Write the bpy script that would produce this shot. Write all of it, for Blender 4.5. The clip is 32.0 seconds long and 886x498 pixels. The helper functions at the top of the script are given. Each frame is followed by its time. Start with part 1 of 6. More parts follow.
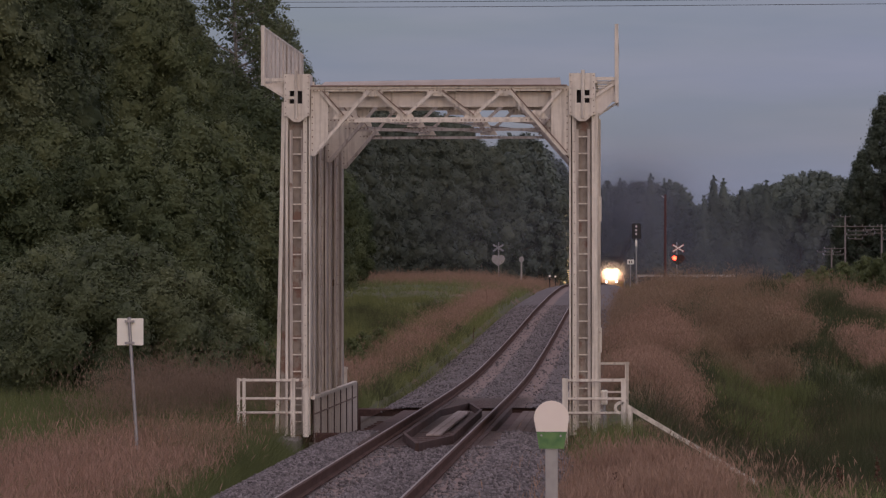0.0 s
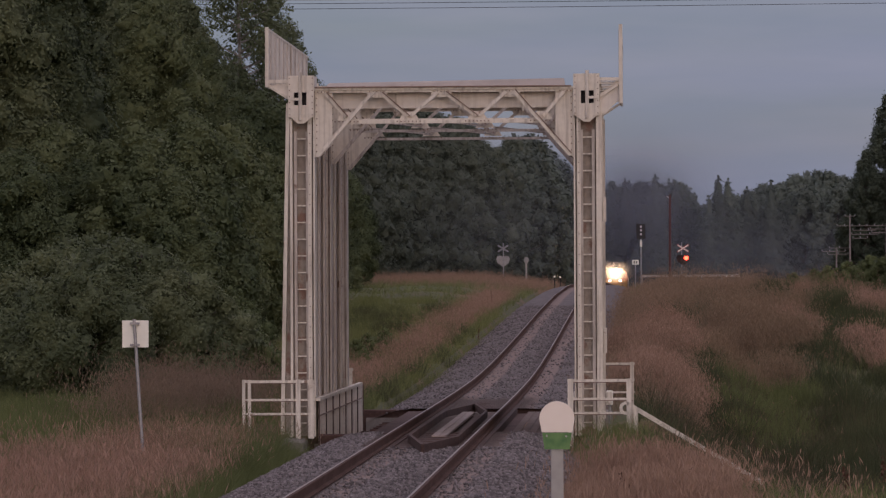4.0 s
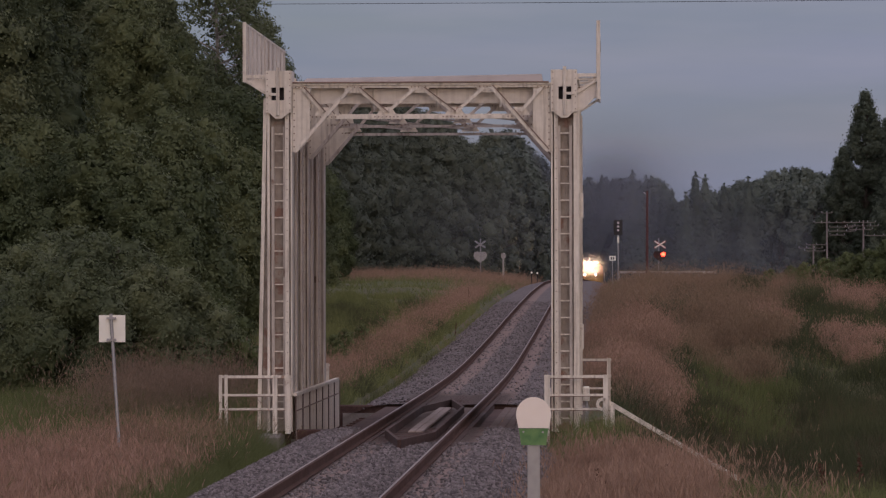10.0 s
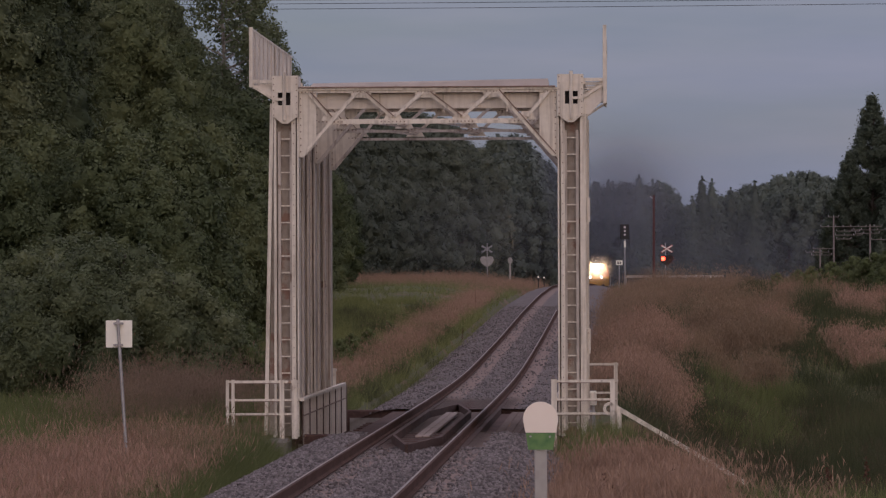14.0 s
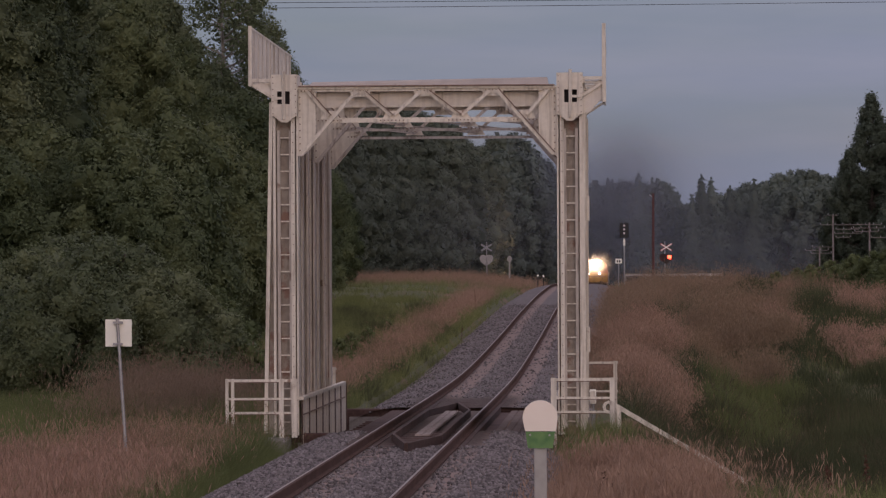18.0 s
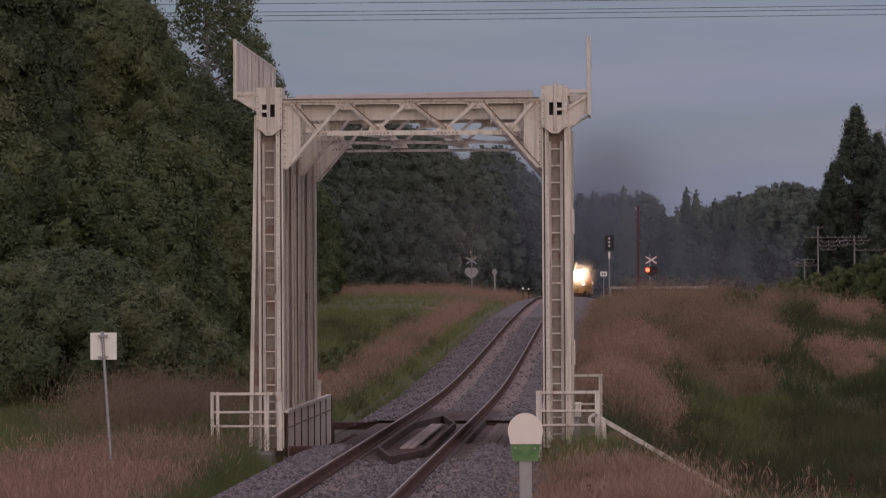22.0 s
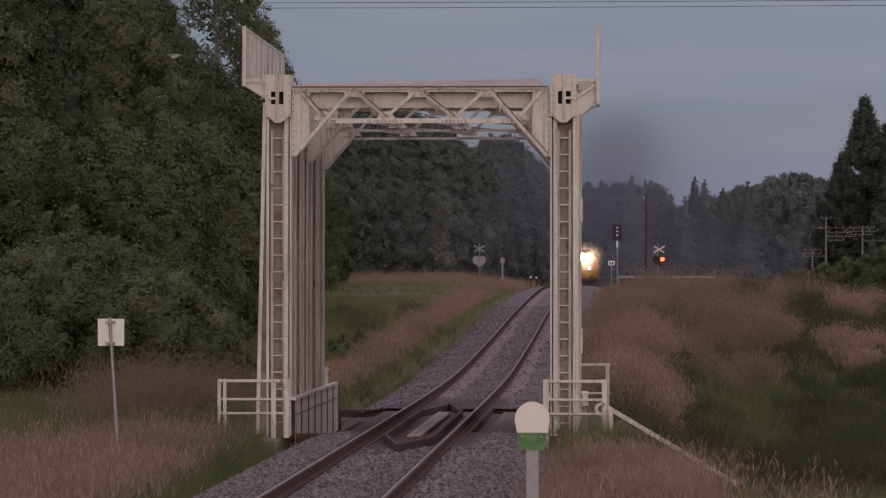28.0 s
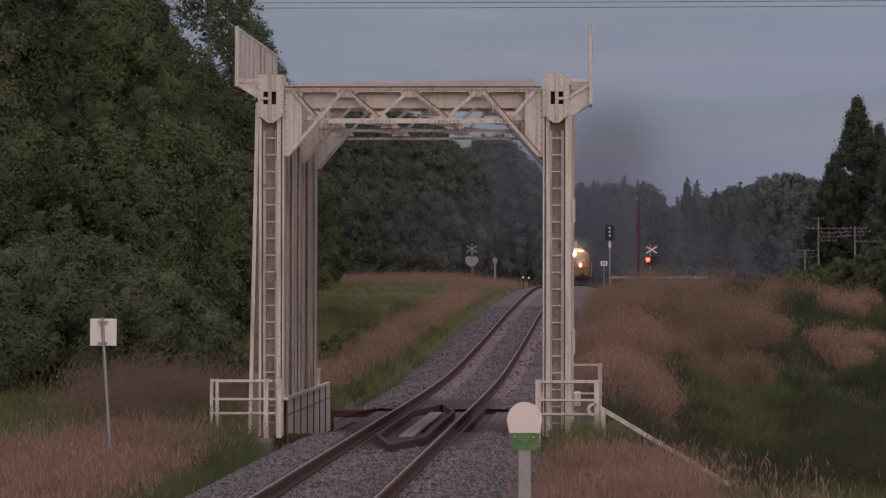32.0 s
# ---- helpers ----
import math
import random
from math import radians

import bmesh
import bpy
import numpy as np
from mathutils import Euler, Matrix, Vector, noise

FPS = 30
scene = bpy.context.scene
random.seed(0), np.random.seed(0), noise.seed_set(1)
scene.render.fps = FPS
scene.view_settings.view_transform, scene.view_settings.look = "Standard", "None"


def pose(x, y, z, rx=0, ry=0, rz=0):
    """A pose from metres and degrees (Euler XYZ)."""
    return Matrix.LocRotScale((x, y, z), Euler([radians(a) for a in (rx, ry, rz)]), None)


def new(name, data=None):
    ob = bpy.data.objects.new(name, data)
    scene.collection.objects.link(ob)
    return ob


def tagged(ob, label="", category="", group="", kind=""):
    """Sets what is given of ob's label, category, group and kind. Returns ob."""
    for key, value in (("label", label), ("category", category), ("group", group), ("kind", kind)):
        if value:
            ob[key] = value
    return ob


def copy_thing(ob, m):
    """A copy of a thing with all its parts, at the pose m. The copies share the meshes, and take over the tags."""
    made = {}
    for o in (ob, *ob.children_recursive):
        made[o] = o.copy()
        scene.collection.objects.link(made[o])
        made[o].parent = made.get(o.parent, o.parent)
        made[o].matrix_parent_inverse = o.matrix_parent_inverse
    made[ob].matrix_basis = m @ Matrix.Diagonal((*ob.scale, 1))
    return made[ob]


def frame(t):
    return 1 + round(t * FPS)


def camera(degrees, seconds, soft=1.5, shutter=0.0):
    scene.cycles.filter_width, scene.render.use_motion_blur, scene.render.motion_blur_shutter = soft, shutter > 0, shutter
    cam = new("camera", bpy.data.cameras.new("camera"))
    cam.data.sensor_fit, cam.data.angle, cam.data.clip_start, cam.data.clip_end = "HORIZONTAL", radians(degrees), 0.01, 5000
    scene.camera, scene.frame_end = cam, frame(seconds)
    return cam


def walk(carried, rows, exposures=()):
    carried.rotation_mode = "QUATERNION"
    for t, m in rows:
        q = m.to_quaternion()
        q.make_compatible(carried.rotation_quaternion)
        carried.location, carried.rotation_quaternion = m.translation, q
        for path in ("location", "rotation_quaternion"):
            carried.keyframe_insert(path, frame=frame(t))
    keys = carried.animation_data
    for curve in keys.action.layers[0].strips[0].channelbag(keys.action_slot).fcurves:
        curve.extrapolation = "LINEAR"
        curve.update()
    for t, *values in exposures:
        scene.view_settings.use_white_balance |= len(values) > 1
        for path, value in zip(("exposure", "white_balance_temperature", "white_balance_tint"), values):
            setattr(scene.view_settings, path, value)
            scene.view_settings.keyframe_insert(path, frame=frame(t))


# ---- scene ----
cam = camera(13.49, 32.0, soft=1.3)
EYE = (0.0, 0.0, 2.73)


def aim(up, left, lean):
    """The camera's pose on its stand: degrees upwards, degrees to the left of the track's line, degrees of lean."""
    return pose(*EYE, 90 + up, 0, left) @ pose(0, 0, 0, 0, 0, lean)


PATH = [
    (0, 0.5275, 2.8064, -0.049),
    (0.5, 0.5175, 2.8602, -0.124),
    (1, 0.5176, 2.8930, -0.107),
    (1.5, 0.5601, 2.8520, -0.182),
    (2, 0.5338, 2.8898, -0.198),
    (2.5, 0.5296, 2.9398, -0.165),
    (3, 0.4809, 2.9005, -0.177),
    (3.5, 0.5402, 2.8862, -0.261),
    (5.5, 0.5434, 2.8486, -0.253),
    (6, 0.5339, 2.7663, -0.272),
    (6.5, 0.5101, 2.6858, -0.325),
    (7, 0.4969, 2.6470, -0.290),
    (7.5, 0.4403, 2.6381, -0.190),
    (8, 0.4138, 2.6263, -0.203),
    (8.5, 0.4261, 2.6107, -0.196),
    (9, 0.4146, 2.5901, -0.218),
    (9.5, 0.4401, 2.5709, -0.183),
    (10, 0.4739, 2.5301, -0.104),
    (10.5, 0.4928, 2.4838, -0.178),
    (11, 0.4995, 2.4686, -0.275),
    (11.5, 0.4780, 2.5131, -0.228),
    (12, 0.4939, 2.6298, -0.238),
    (12.5, 0.5199, 2.6871, -0.184),
    (13, 0.5464, 2.6498, -0.182),
    (13.5, 0.5594, 2.6234, -0.182),
    (14, 0.5462, 2.6325, -0.205),
    (14.5, 0.5461, 2.6403, -0.214),
    (16.5, 0.5915, 2.5627, -0.274),
    (17, 0.5961, 2.5900, -0.260),
    (17.5, 0.5753, 2.6209, -0.256),
    (18, 0.5256, 2.6236, -0.273),
    (18.5, 0.5408, 2.6061, -0.297),
    (19, 0.5857, 2.5441, -0.184),
    (19.5, 0.5982, 2.5104, -0.226),
    (20, 0.6074, 2.4834, -0.282),
    (20.5, 0.6171, 2.4972, -0.312),
    (21, 0.6537, 2.5000, -0.288),
    (21.5, 0.6782, 2.4477, -0.248),
    (22, 0.7222, 2.3942, -0.315),
    (22.5, 0.7449, 2.3196, -0.233),
    (23, 0.7077, 2.3104, -0.290),
    (23.5, 0.6851, 2.3624, -0.185),
    (24, 0.6577, 2.3955, -0.097),
    (24.5, 0.6075, 2.3590, 0.036),
    (25, 0.6107, 2.2868, 0.096),
    (25.5, 0.5875, 2.2682, 0.101),
    (27.5, 0.5148, 2.4943, 0.021),
    (28, 0.5413, 2.5162, 0.034),
    (28.5, 0.5320, 2.5584, 0.090),
    (29, 0.5362, 2.5035, 0.072),
    (29.5, 0.5260, 2.4677, 0.044),
    (30, 0.5334, 2.5042, 0.108),
    (30.5, 0.5234, 2.4483, 0.097),
    (31, 0.5187, 2.2707, 0.057),
    (31.5, 0.5461, 2.3289, 0.059),
    (32, 0.5442, 2.4012, 0.087),
]
walk(cam, [(t, aim(*a)) for t, *a in PATH], exposures=[(0.0, 0.05, 6500, 24), (32.0, 0.05, 6500, 24)])

# ---- light: a dull evening, the bright part of the sky behind the camera ----
world = bpy.data.worlds.new("dusk_sky")
scene.world = world
world.use_nodes = True
wn = world.node_tree.nodes
wl = world.node_tree.links
wn.clear()
SUN_EL, SUN_ROT = radians(6.0), radians(168.0)
w_out = wn.new("ShaderNodeOutputWorld")
w_bg = wn.new("ShaderNodeBackground")
w_sky = wn.new("ShaderNodeTexSky")
w_sky.sky_type = "NISHITA"
w_sky.sun_disc = False
w_sky.sun_elevation, w_sky.sun_rotation = SUN_EL, SUN_ROT
w_sky.air_density, w_sky.dust_density, w_sky.ozone_density = 1.0, 1.5, 2.0
w_bg.inputs["Strength"].default_value = 0.1
# thin cloud sheets over the whole sky
w_co = wn.new("ShaderNodeTexCoord")
w_map = wn.new("ShaderNodeMapping")
w_map.inputs["Scale"].default_value = (3.0, 3.0, 22.0)
w_noise = wn.new("ShaderNodeTexNoise")
w_noise.inputs["Scale"].default_value = 1.6
w_noise.inputs["Detail"].default_value = 5.0
w_ramp = wn.new("ShaderNodeValToRGB")
w_ramp.color_ramp.elements[0].position, w_ramp.color_ramp.elements[1].position = 0.35, 0.75
w_ramp.color_ramp.elements[0].color = (0.66, 0.66, 0.66, 1)
w_ramp.color_ramp.elements[1].color = (0.95, 0.95, 0.95, 1)
w_mix = wn.new("ShaderNodeMix")
w_mix.data_type = "RGBA"
w_mix.inputs[7].default_value = (2.16, 2.60, 3.47, 1)
wl.new(w_co.outputs["Generated"], w_map.inputs["Vector"])
wl.new(w_map.outputs["Vector"], w_noise.inputs["Vector"])
wl.new(w_noise.outputs["Fac"], w_ramp.inputs["Fac"])
wl.new(w_ramp.outputs["Color"], w_mix.inputs["Factor"])
wl.new(w_sky.outputs["Color"], w_mix.inputs[6])
# an overcast sky is brighter overhead than at the horizon
w_sep = wn.new("ShaderNodeSeparateXYZ")
w_high = wn.new("ShaderNodeMapRange")
w_high.interpolation_type = "SMOOTHSTEP"
w_high.inputs["From Min"].default_value, w_high.inputs["From Max"].default_value = 0.08, 0.75
w_mul = wn.new("ShaderNodeMix")
w_mul.data_type = "RGBA"
w_mul.inputs[7].default_value = (6.1, 5.9, 6.6, 1)
wl.new(w_co.outputs["Generated"], w_sep.inputs[0])
wl.new(w_sep.outputs["Z"], w_high.inputs["Value"])
wl.new(w_mix.outputs[2], w_mul.inputs[6])
wl.new(w_high.outputs["Result"], w_mul.inputs["Factor"])
# faint pinkish bands of cloud
w_map2 = wn.new("ShaderNodeMapping")
w_map2.inputs["Scale"].default_value = (9.0, 9.0, 55.0)
w_map2.inputs["Rotation"].default_value = (0.0, radians(4.0), 0.0)
w_band = wn.new("ShaderNodeTexNoise")
w_band.inputs["Scale"].default_value, w_band.inputs["Detail"].default_value = 1.3, 4.0
w_tint = wn.new("ShaderNodeValToRGB")
w_tint.color_ramp.elements[0].position, w_tint.color_ramp.elements[1].position = 0.36, 0.68
w_tint.color_ramp.elements[0].color = (0.90, 0.92, 0.93, 1)
w_tint.color_ramp.elements[1].color = (1.08, 1.03, 1.02, 1)
w_bands = wn.new("ShaderNodeMix")
w_bands.data_type, w_bands.blend_type = "RGBA", "MULTIPLY"
w_bands.inputs["Factor"].default_value = 1.0
wl.new(w_co.outputs["Generated"], w_map2.inputs["Vector"])
wl.new(w_map2.outputs["Vector"], w_band.inputs["Vector"])
wl.new(w_band.outputs["Fac"], w_tint.inputs["Fac"])
wl.new(w_mul.outputs[2], w_bands.inputs[6])
wl.new(w_tint.outputs["Color"], w_bands.inputs[7])
wl.new(w_bands.outputs[2], w_bg.inputs["Color"])
wl.new(w_bg.outputs["Background"], w_out.inputs["Surface"])

sun = new("sun", bpy.data.lights.new("sun", "SUN"))
sun.data.energy, sun.data.angle = 0.85, radians(50)
sun.data.color = (1.0, 0.86, 0.72)
SUN_DIR = Vector((math.sin(SUN_ROT) * math.cos(SUN_EL), math.cos(SUN_ROT) * math.cos(SUN_EL), math.sin(SUN_EL)))
sun.matrix_world = Matrix.Translation((0, -30, 40)) @ SUN_DIR.to_track_quat("Z", "Y").to_matrix().to_4x4()


# ---- materials ----
def mat(name, a, b, rough=0.8, metal=0.0, fine=30.0, coarse=2.0, bump=0.25, stain=None, stain_at=0.62, per_piece=0.0, spec=0.35, streak=0.0):
    """Two base colours mixed by fine and coarse noise, an optional stain colour in patches, relief by the fine noise."""
    m = bpy.data.materials.new(name)
    m.use_nodes = True
    n, l = m.node_tree.nodes, m.node_tree.links
    bsdf = n["Principled BSDF"]
    bsdf.inputs["Roughness"].default_value = rough
    bsdf.inputs["Metallic"].default_value = metal
    bsdf.inputs["Specular IOR Level"].default_value = spec
    co = n.new("ShaderNodeTexCoord")
    n1, n2 = n.new("ShaderNodeTexNoise"), n.new("ShaderNodeTexNoise")
    n1.inputs["Scale"].default_value, n1.inputs["Detail"].default_value = fine, 4
    n2.inputs["Scale"].default_value, n2.inputs["Detail"].default_value = coarse, 3
    l.new(co.outputs["Object"], n1.inputs["Vector"])
    l.new(co.outputs["Object"], n2.inputs["Vector"])
    add = n.new("ShaderNodeMath")
    add.operation = "ADD"
    l.new(n1.outputs["Fac"], add.inputs[0])
    l.new(n2.outputs["Fac"], add.inputs[1])
    rng = n.new("ShaderNodeMapRange")
    rng.inputs["From Min"].default_value, rng.inputs["From Max"].default_value = 0.72, 1.28
    l.new(add.outputs[0], rng.inputs["Value"])
    mix = n.new("ShaderNodeMix")
    mix.data_type = "RGBA"
    mix.inputs[6].default_value, mix.inputs[7].default_value = (*a, 1), (*b, 1)
    l.new(rng.outputs["Result"], mix.inputs["Factor"])
    last = mix.outputs[2]
    if stain:
        n3 = n.new("ShaderNodeTexNoise")
        n3.inputs["Scale"].default_value, n3.inputs["Detail"].default_value = coarse * 2.3, 6
        n3.inputs["Roughness"].default_value = 0.65
        l.new(co.outputs["Object"], n3.inputs["Vector"])
        r3 = n.new("ShaderNodeMapRange")
        r3.inputs["From Min"].default_value, r3.inputs["From Max"].default_value = stain_at, stain_at + 0.07
        l.new(n3.outputs["Fac"], r3.inputs["Value"])
        m3 = n.new("ShaderNodeMix")
        m3.data_type = "RGBA"
        m3.inputs[7].default_value = (*stain, 1)
        l.new(r3.outputs["Result"], m3.inputs["Factor"])
        l.new(last, m3.inputs[6])
        last = m3.outputs[2]
    if streak:
        # dirt that has run down the surface
        mp = n.new("ShaderNodeMapping")
        mp.inputs["Scale"].default_value = (9.0, 9.0, 0.5)
        n4 = n.new("ShaderNodeTexNoise")
        n4.inputs["Scale"].default_value, n4.inputs["Detail"].default_value = 1.6, 5
        r4 = n.new("ShaderNodeMapRange")
        r4.inputs["From Min"].default_value, r4.inputs["From Max"].default_value = 0.48, 0.72
        r4.inputs["To Max"].default_value = streak
        m4 = n.new("ShaderNodeMix")
        m4.data_type = "RGBA"
        m4.inputs[7].default_value = (0.16, 0.115, 0.088, 1)
        l.new(co.outputs["Object"], mp.inputs["Vector"])
        l.new(mp.outputs["Vector"], n4.inputs["Vector"])
        l.new(n4.outputs["Fac"], r4.inputs["Value"])
        l.new(r4.outputs["Result"], m4.inputs["Factor"])
        l.new(last, m4.inputs[6])
        last = m4.outputs[2]
    if per_piece:
        info = n.new("ShaderNodeObjectInfo")
        geo = n.new("ShaderNodeNewGeometry")
        s = n.new("ShaderNodeMath")
        s.operation = "ADD"
        l.new(info.outputs["Random"], s.inputs[0])
        l.new(geo.outputs["Random Per Island"], s.inputs[1])
        fr = n.new("ShaderNodeMath")
        fr.operation = "FRACT"
        l.new(s.outputs[0], fr.inputs[0])
        vr = n.new("ShaderNodeMapRange")
        vr.inputs["To Min"].default_value, vr.inputs["To Max"].default_value = 1 - per_piece, 1 + per_piece
        l.new(fr.outputs[0], vr.inputs["Value"])
        hsv = n.new("ShaderNodeHueSaturation")
        l.new(last, hsv.inputs["Color"])
        l.new(vr.outputs["Result"], hsv.inputs["Value"])
        last = hsv.outputs["Color"]
    l.new(last, bsdf.inputs["Base Color"])
    if bump:
        bp = n.new("ShaderNodeBump")
        bp.inputs["Strength"].default_value, bp.inputs["Distance"].default_value = bump, 0.02
        l.new(n1.outputs["Fac"], bp.inputs["Height"])
        l.new(bp.outputs["Normal"], bsdf.inputs["Normal"])
    return m


def glow(name, color, strength):
    m = bpy.data.materials.new(name)
    m.use_nodes = True
    bsdf = m.node_tree.nodes["Principled BSDF"]
    bsdf.inputs["Base Color"].default_value = (*color, 1)
    bsdf.inputs["Emission Color"].default_value = (*color, 1)
    bsdf.inputs["Emission Strength"].default_value = strength
    return m


def leaf_mat(name, a, b, spread=0.22, thin=0.25):
    m = mat(name, a, b, 0.65, fine=0.9, coarse=0.25, bump=0.0, per_piece=spread, spec=0.2)
    n, l = m.node_tree.nodes, m.node_tree.links
    bsdf, out = n["Principled BSDF"], n["Material Output"]
    tr = n.new("ShaderNodeBsdfTranslucent")
    src = bsdf.inputs["Base Color"].links[0].from_socket
    info = n.new("ShaderNodeObjectInfo")
    own = n.new("ShaderNodeHueSaturation")
    va, hu = n.new("ShaderNodeMapRange"), n.new("ShaderNodeMapRange")
    va.inputs["To Min"].default_value, va.inputs["To Max"].default_value = 0.78, 1.28
    hu.inputs["To Min"].default_value, hu.inputs["To Max"].default_value = 0.515, 0.487
    l.new(info.outputs["Random"], va.inputs["Value"])
    l.new(info.outputs["Random"], hu.inputs["Value"])
    l.new(va.outputs["Result"], own.inputs["Value"])
    l.new(hu.outputs["Result"], own.inputs["Hue"])
    l.new(src, own.inputs["Color"])
    src = own.outputs["Color"]
    l.new(src, bsdf.inputs["Base Color"])
    l.new(src, tr.inputs["Color"])
    mx = n.new("ShaderNodeMixShader")
    mx.inputs["Fac"].default_value = thin
    l.new(bsdf.outputs[0], mx.inputs[1])
    l.new(tr.outputs[0], mx.inputs[2])
    l.new(mx.outputs[0], out.inputs["Surface"])
    return m


PAINT = mat("weathered_white_paint", (0.65, 0.59, 0.505), (0.79, 0.725, 0.63), 0.55, fine=9, coarse=0.9, bump=0.15, stain=(0.33, 0.22, 0.16), stain_at=0.65, streak=0.45)
PAINT_PLAIN = mat("sound_white_paint", (0.67, 0.61, 0.545), (0.77, 0.71, 0.635), 0.55, fine=9, coarse=0.9, bump=0.1, stain=(0.42, 0.34, 0.28), stain_at=0.70, streak=0.15)
# streaked dirt; its darker base also paints the shade on rear frames
PAINT_DIRTY_SHADE = mat("dirty_shaded_grey_paint", (0.46, 0.41, 0.37), (0.61, 0.55, 0.495), 0.65, fine=7, coarse=0.7, bump=0.2, stain=(0.24, 0.17, 0.13), stain_at=0.62, streak=0.6)
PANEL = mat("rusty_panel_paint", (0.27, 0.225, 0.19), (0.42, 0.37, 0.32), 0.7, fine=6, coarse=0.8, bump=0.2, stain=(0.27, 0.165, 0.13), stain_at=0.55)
ROOF_PLATE = mat("dull_roof_plate_paint", (0.40, 0.355, 0.335), (0.50, 0.45, 0.425), 0.7, fine=5, coarse=0.6, bump=0.15, stain=(0.34, 0.27, 0.24), stain_at=0.6)
# rust of rivets and seams; also colours strips that stand in for shade
RUST_SHADE = mat("rusty_rivet_and_shade", (0.17, 0.105, 0.08), (0.30, 0.22, 0.18), 0.75)
DARK = mat("opening_shade_black", (0.03, 0.028, 0.03), (0.05, 0.045, 0.045), 0.8)
STEEL_DARK = mat("dark_rusted_girder_steel", (0.058, 0.033, 0.027), (0.105, 0.062, 0.050), 0.8, metal=0.0, fine=14, coarse=1.4, stain=(0.12, 0.07, 0.05))
RAIL_SIDE = mat("rusted_rail_steel", (0.086, 0.050, 0.040), (0.132, 0.080, 0.065), 0.9, metal=0.0, fine=20, coarse=1.5, spec=0.1)
RAIL_TOP = mat("worn_rail_head", (0.27, 0.22, 0.195), (0.36, 0.30, 0.27), 0.42, metal=0.35, fine=12, coarse=2, bump=0.0)
TIMBER = mat("grey_weathered_timber", (0.28, 0.225, 0.20), (0.40, 0.33, 0.295), 0.85, fine=22, coarse=3, per_piece=0.15)
TIMBER_TAN = mat("trodden_brown_timber", (0.115, 0.080, 0.066), (0.175, 0.128, 0.108), 0.88, fine=18, coarse=3, per_piece=0.15)
TIMBER_DARK = mat("tarred_timber", (0.064, 0.034, 0.028), (0.110, 0.064, 0.053), 0.85, fine=18, coarse=2, per_piece=0.2)
CONCRETE = mat("old_concrete", (0.18, 0.16, 0.148), (0.28, 0.25, 0.23), 0.9, fine=16, coarse=1.5, bump=0.4, stain=(0.10, 0.09, 0.08))
STONE = mat("crushed_grey_ballast", (0.122, 0.105, 0.103), (0.222, 0.195, 0.192), 0.9, fine=30, coarse=3, bump=0.3, per_piece=0.55)
GALV = mat("galvanised_steel", (0.30, 0.29, 0.29), (0.42, 0.41, 0.41), 0.5, metal=0.6, fine=12, coarse=2, bump=0.05)
SIGN_WHITE = mat("white_sign_face", (0.86, 0.84, 0.74), (0.92, 0.90, 0.80), 0.4, fine=6, coarse=1, bump=0.0)
SIGN_GLOBE = mat("white_marker_face", (0.90, 0.79, 0.69), (0.93, 0.83, 0.73), 0.45, fine=6, coarse=1, bump=0.02)
SIGN_BACK = mat("bare_aluminium_sign_back", (0.26, 0.27, 0.28), (0.36, 0.37, 0.38), 0.5, metal=0.3, fine=8, coarse=1)
GREEN_BAND = mat("green_marker_band", (0.06, 0.17, 0.06), (0.17, 0.30, 0.10), 0.5, fine=7, coarse=5, bump=0.02)
POST_GREY = mat("grey_painted_post", (0.36, 0.34, 0.32), (0.46, 0.44, 0.41), 0.6, fine=8, coarse=1)
BLACK = mat("matt_black_paint", (0.018, 0.018, 0.02), (0.032, 0.03, 0.032), 0.6, fine=10, coarse=1, bump=0.05)
RED_PAINT = mat("red_sign_paint", (0.45, 0.05, 0.04), (0.55, 0.07, 0.05), 0.5, bump=0.02)
POLE_RED = mat("brown_red_timber_pole", (0.085, 0.033, 0.03), (0.135, 0.055, 0.048), 0.8, fine=12, coarse=2)
BARK = mat("grey_brown_bark", (0.06, 0.05, 0.042), (0.13, 0.11, 0.095), 0.95, fine=8, coarse=1, bump=0.6)
BARK_PALE = mat("pale_aspen_bark", (0.16, 0.15, 0.13), (0.28, 0.26, 0.23), 0.9, fine=7, coarse=1, bump=0.4, stain=(0.05, 0.045, 0.04))
LEAF_A = leaf_mat("aspen_leaves", (0.076, 0.100, 0.047), (0.136, 0.160, 0.076), 0.14, 0.25)
LEAF_B = leaf_mat("birch_leaves", (0.072, 0.094, 0.050), (0.126, 0.148, 0.076), 0.14, 0.25)
# paler and bluer than the near leaves: distance haze put into the colour
LEAF_FAR = leaf_mat("far_hazed_leaves", (0.088, 0.108, 0.082), (0.134, 0.154, 0.116), 0.10, 0.25)
LEAF_W = leaf_mat("willow_leaves", (0.078, 0.100, 0.050), (0.142, 0.164, 0.083), 0.2, 0.25)
LEAF_G = leaf_mat("fresh_shrub_leaves", (0.105, 0.130, 0.055), (0.155, 0.182, 0.078))
NEEDLE = leaf_mat("spruce_needles", (0.090, 0.116, 0.084), (0.124, 0.148, 0.104), 0.2, 0.35)
# needles of the far wood, lifted in colour to stand in for haze
NEEDLE_FAR = leaf_mat("far_hazed_needles", (0.092, 0.116, 0.096), (0.112, 0.135, 0.113), 0.05, 0.12)
GRASS_RED = leaf_mat("flowering_red_grass", (0.262, 0.172, 0.118), (0.345, 0.232, 0.160), 0.15)
GRASS_GREEN = leaf_mat("green_grass", (0.120, 0.142, 0.052), (0.175, 0.198, 0.080), 0.2)
GRASS_DRY = leaf_mat("dry_brown_grass", (0.185, 0.136, 0.092), (0.25, 0.184, 0.128), 0.15)
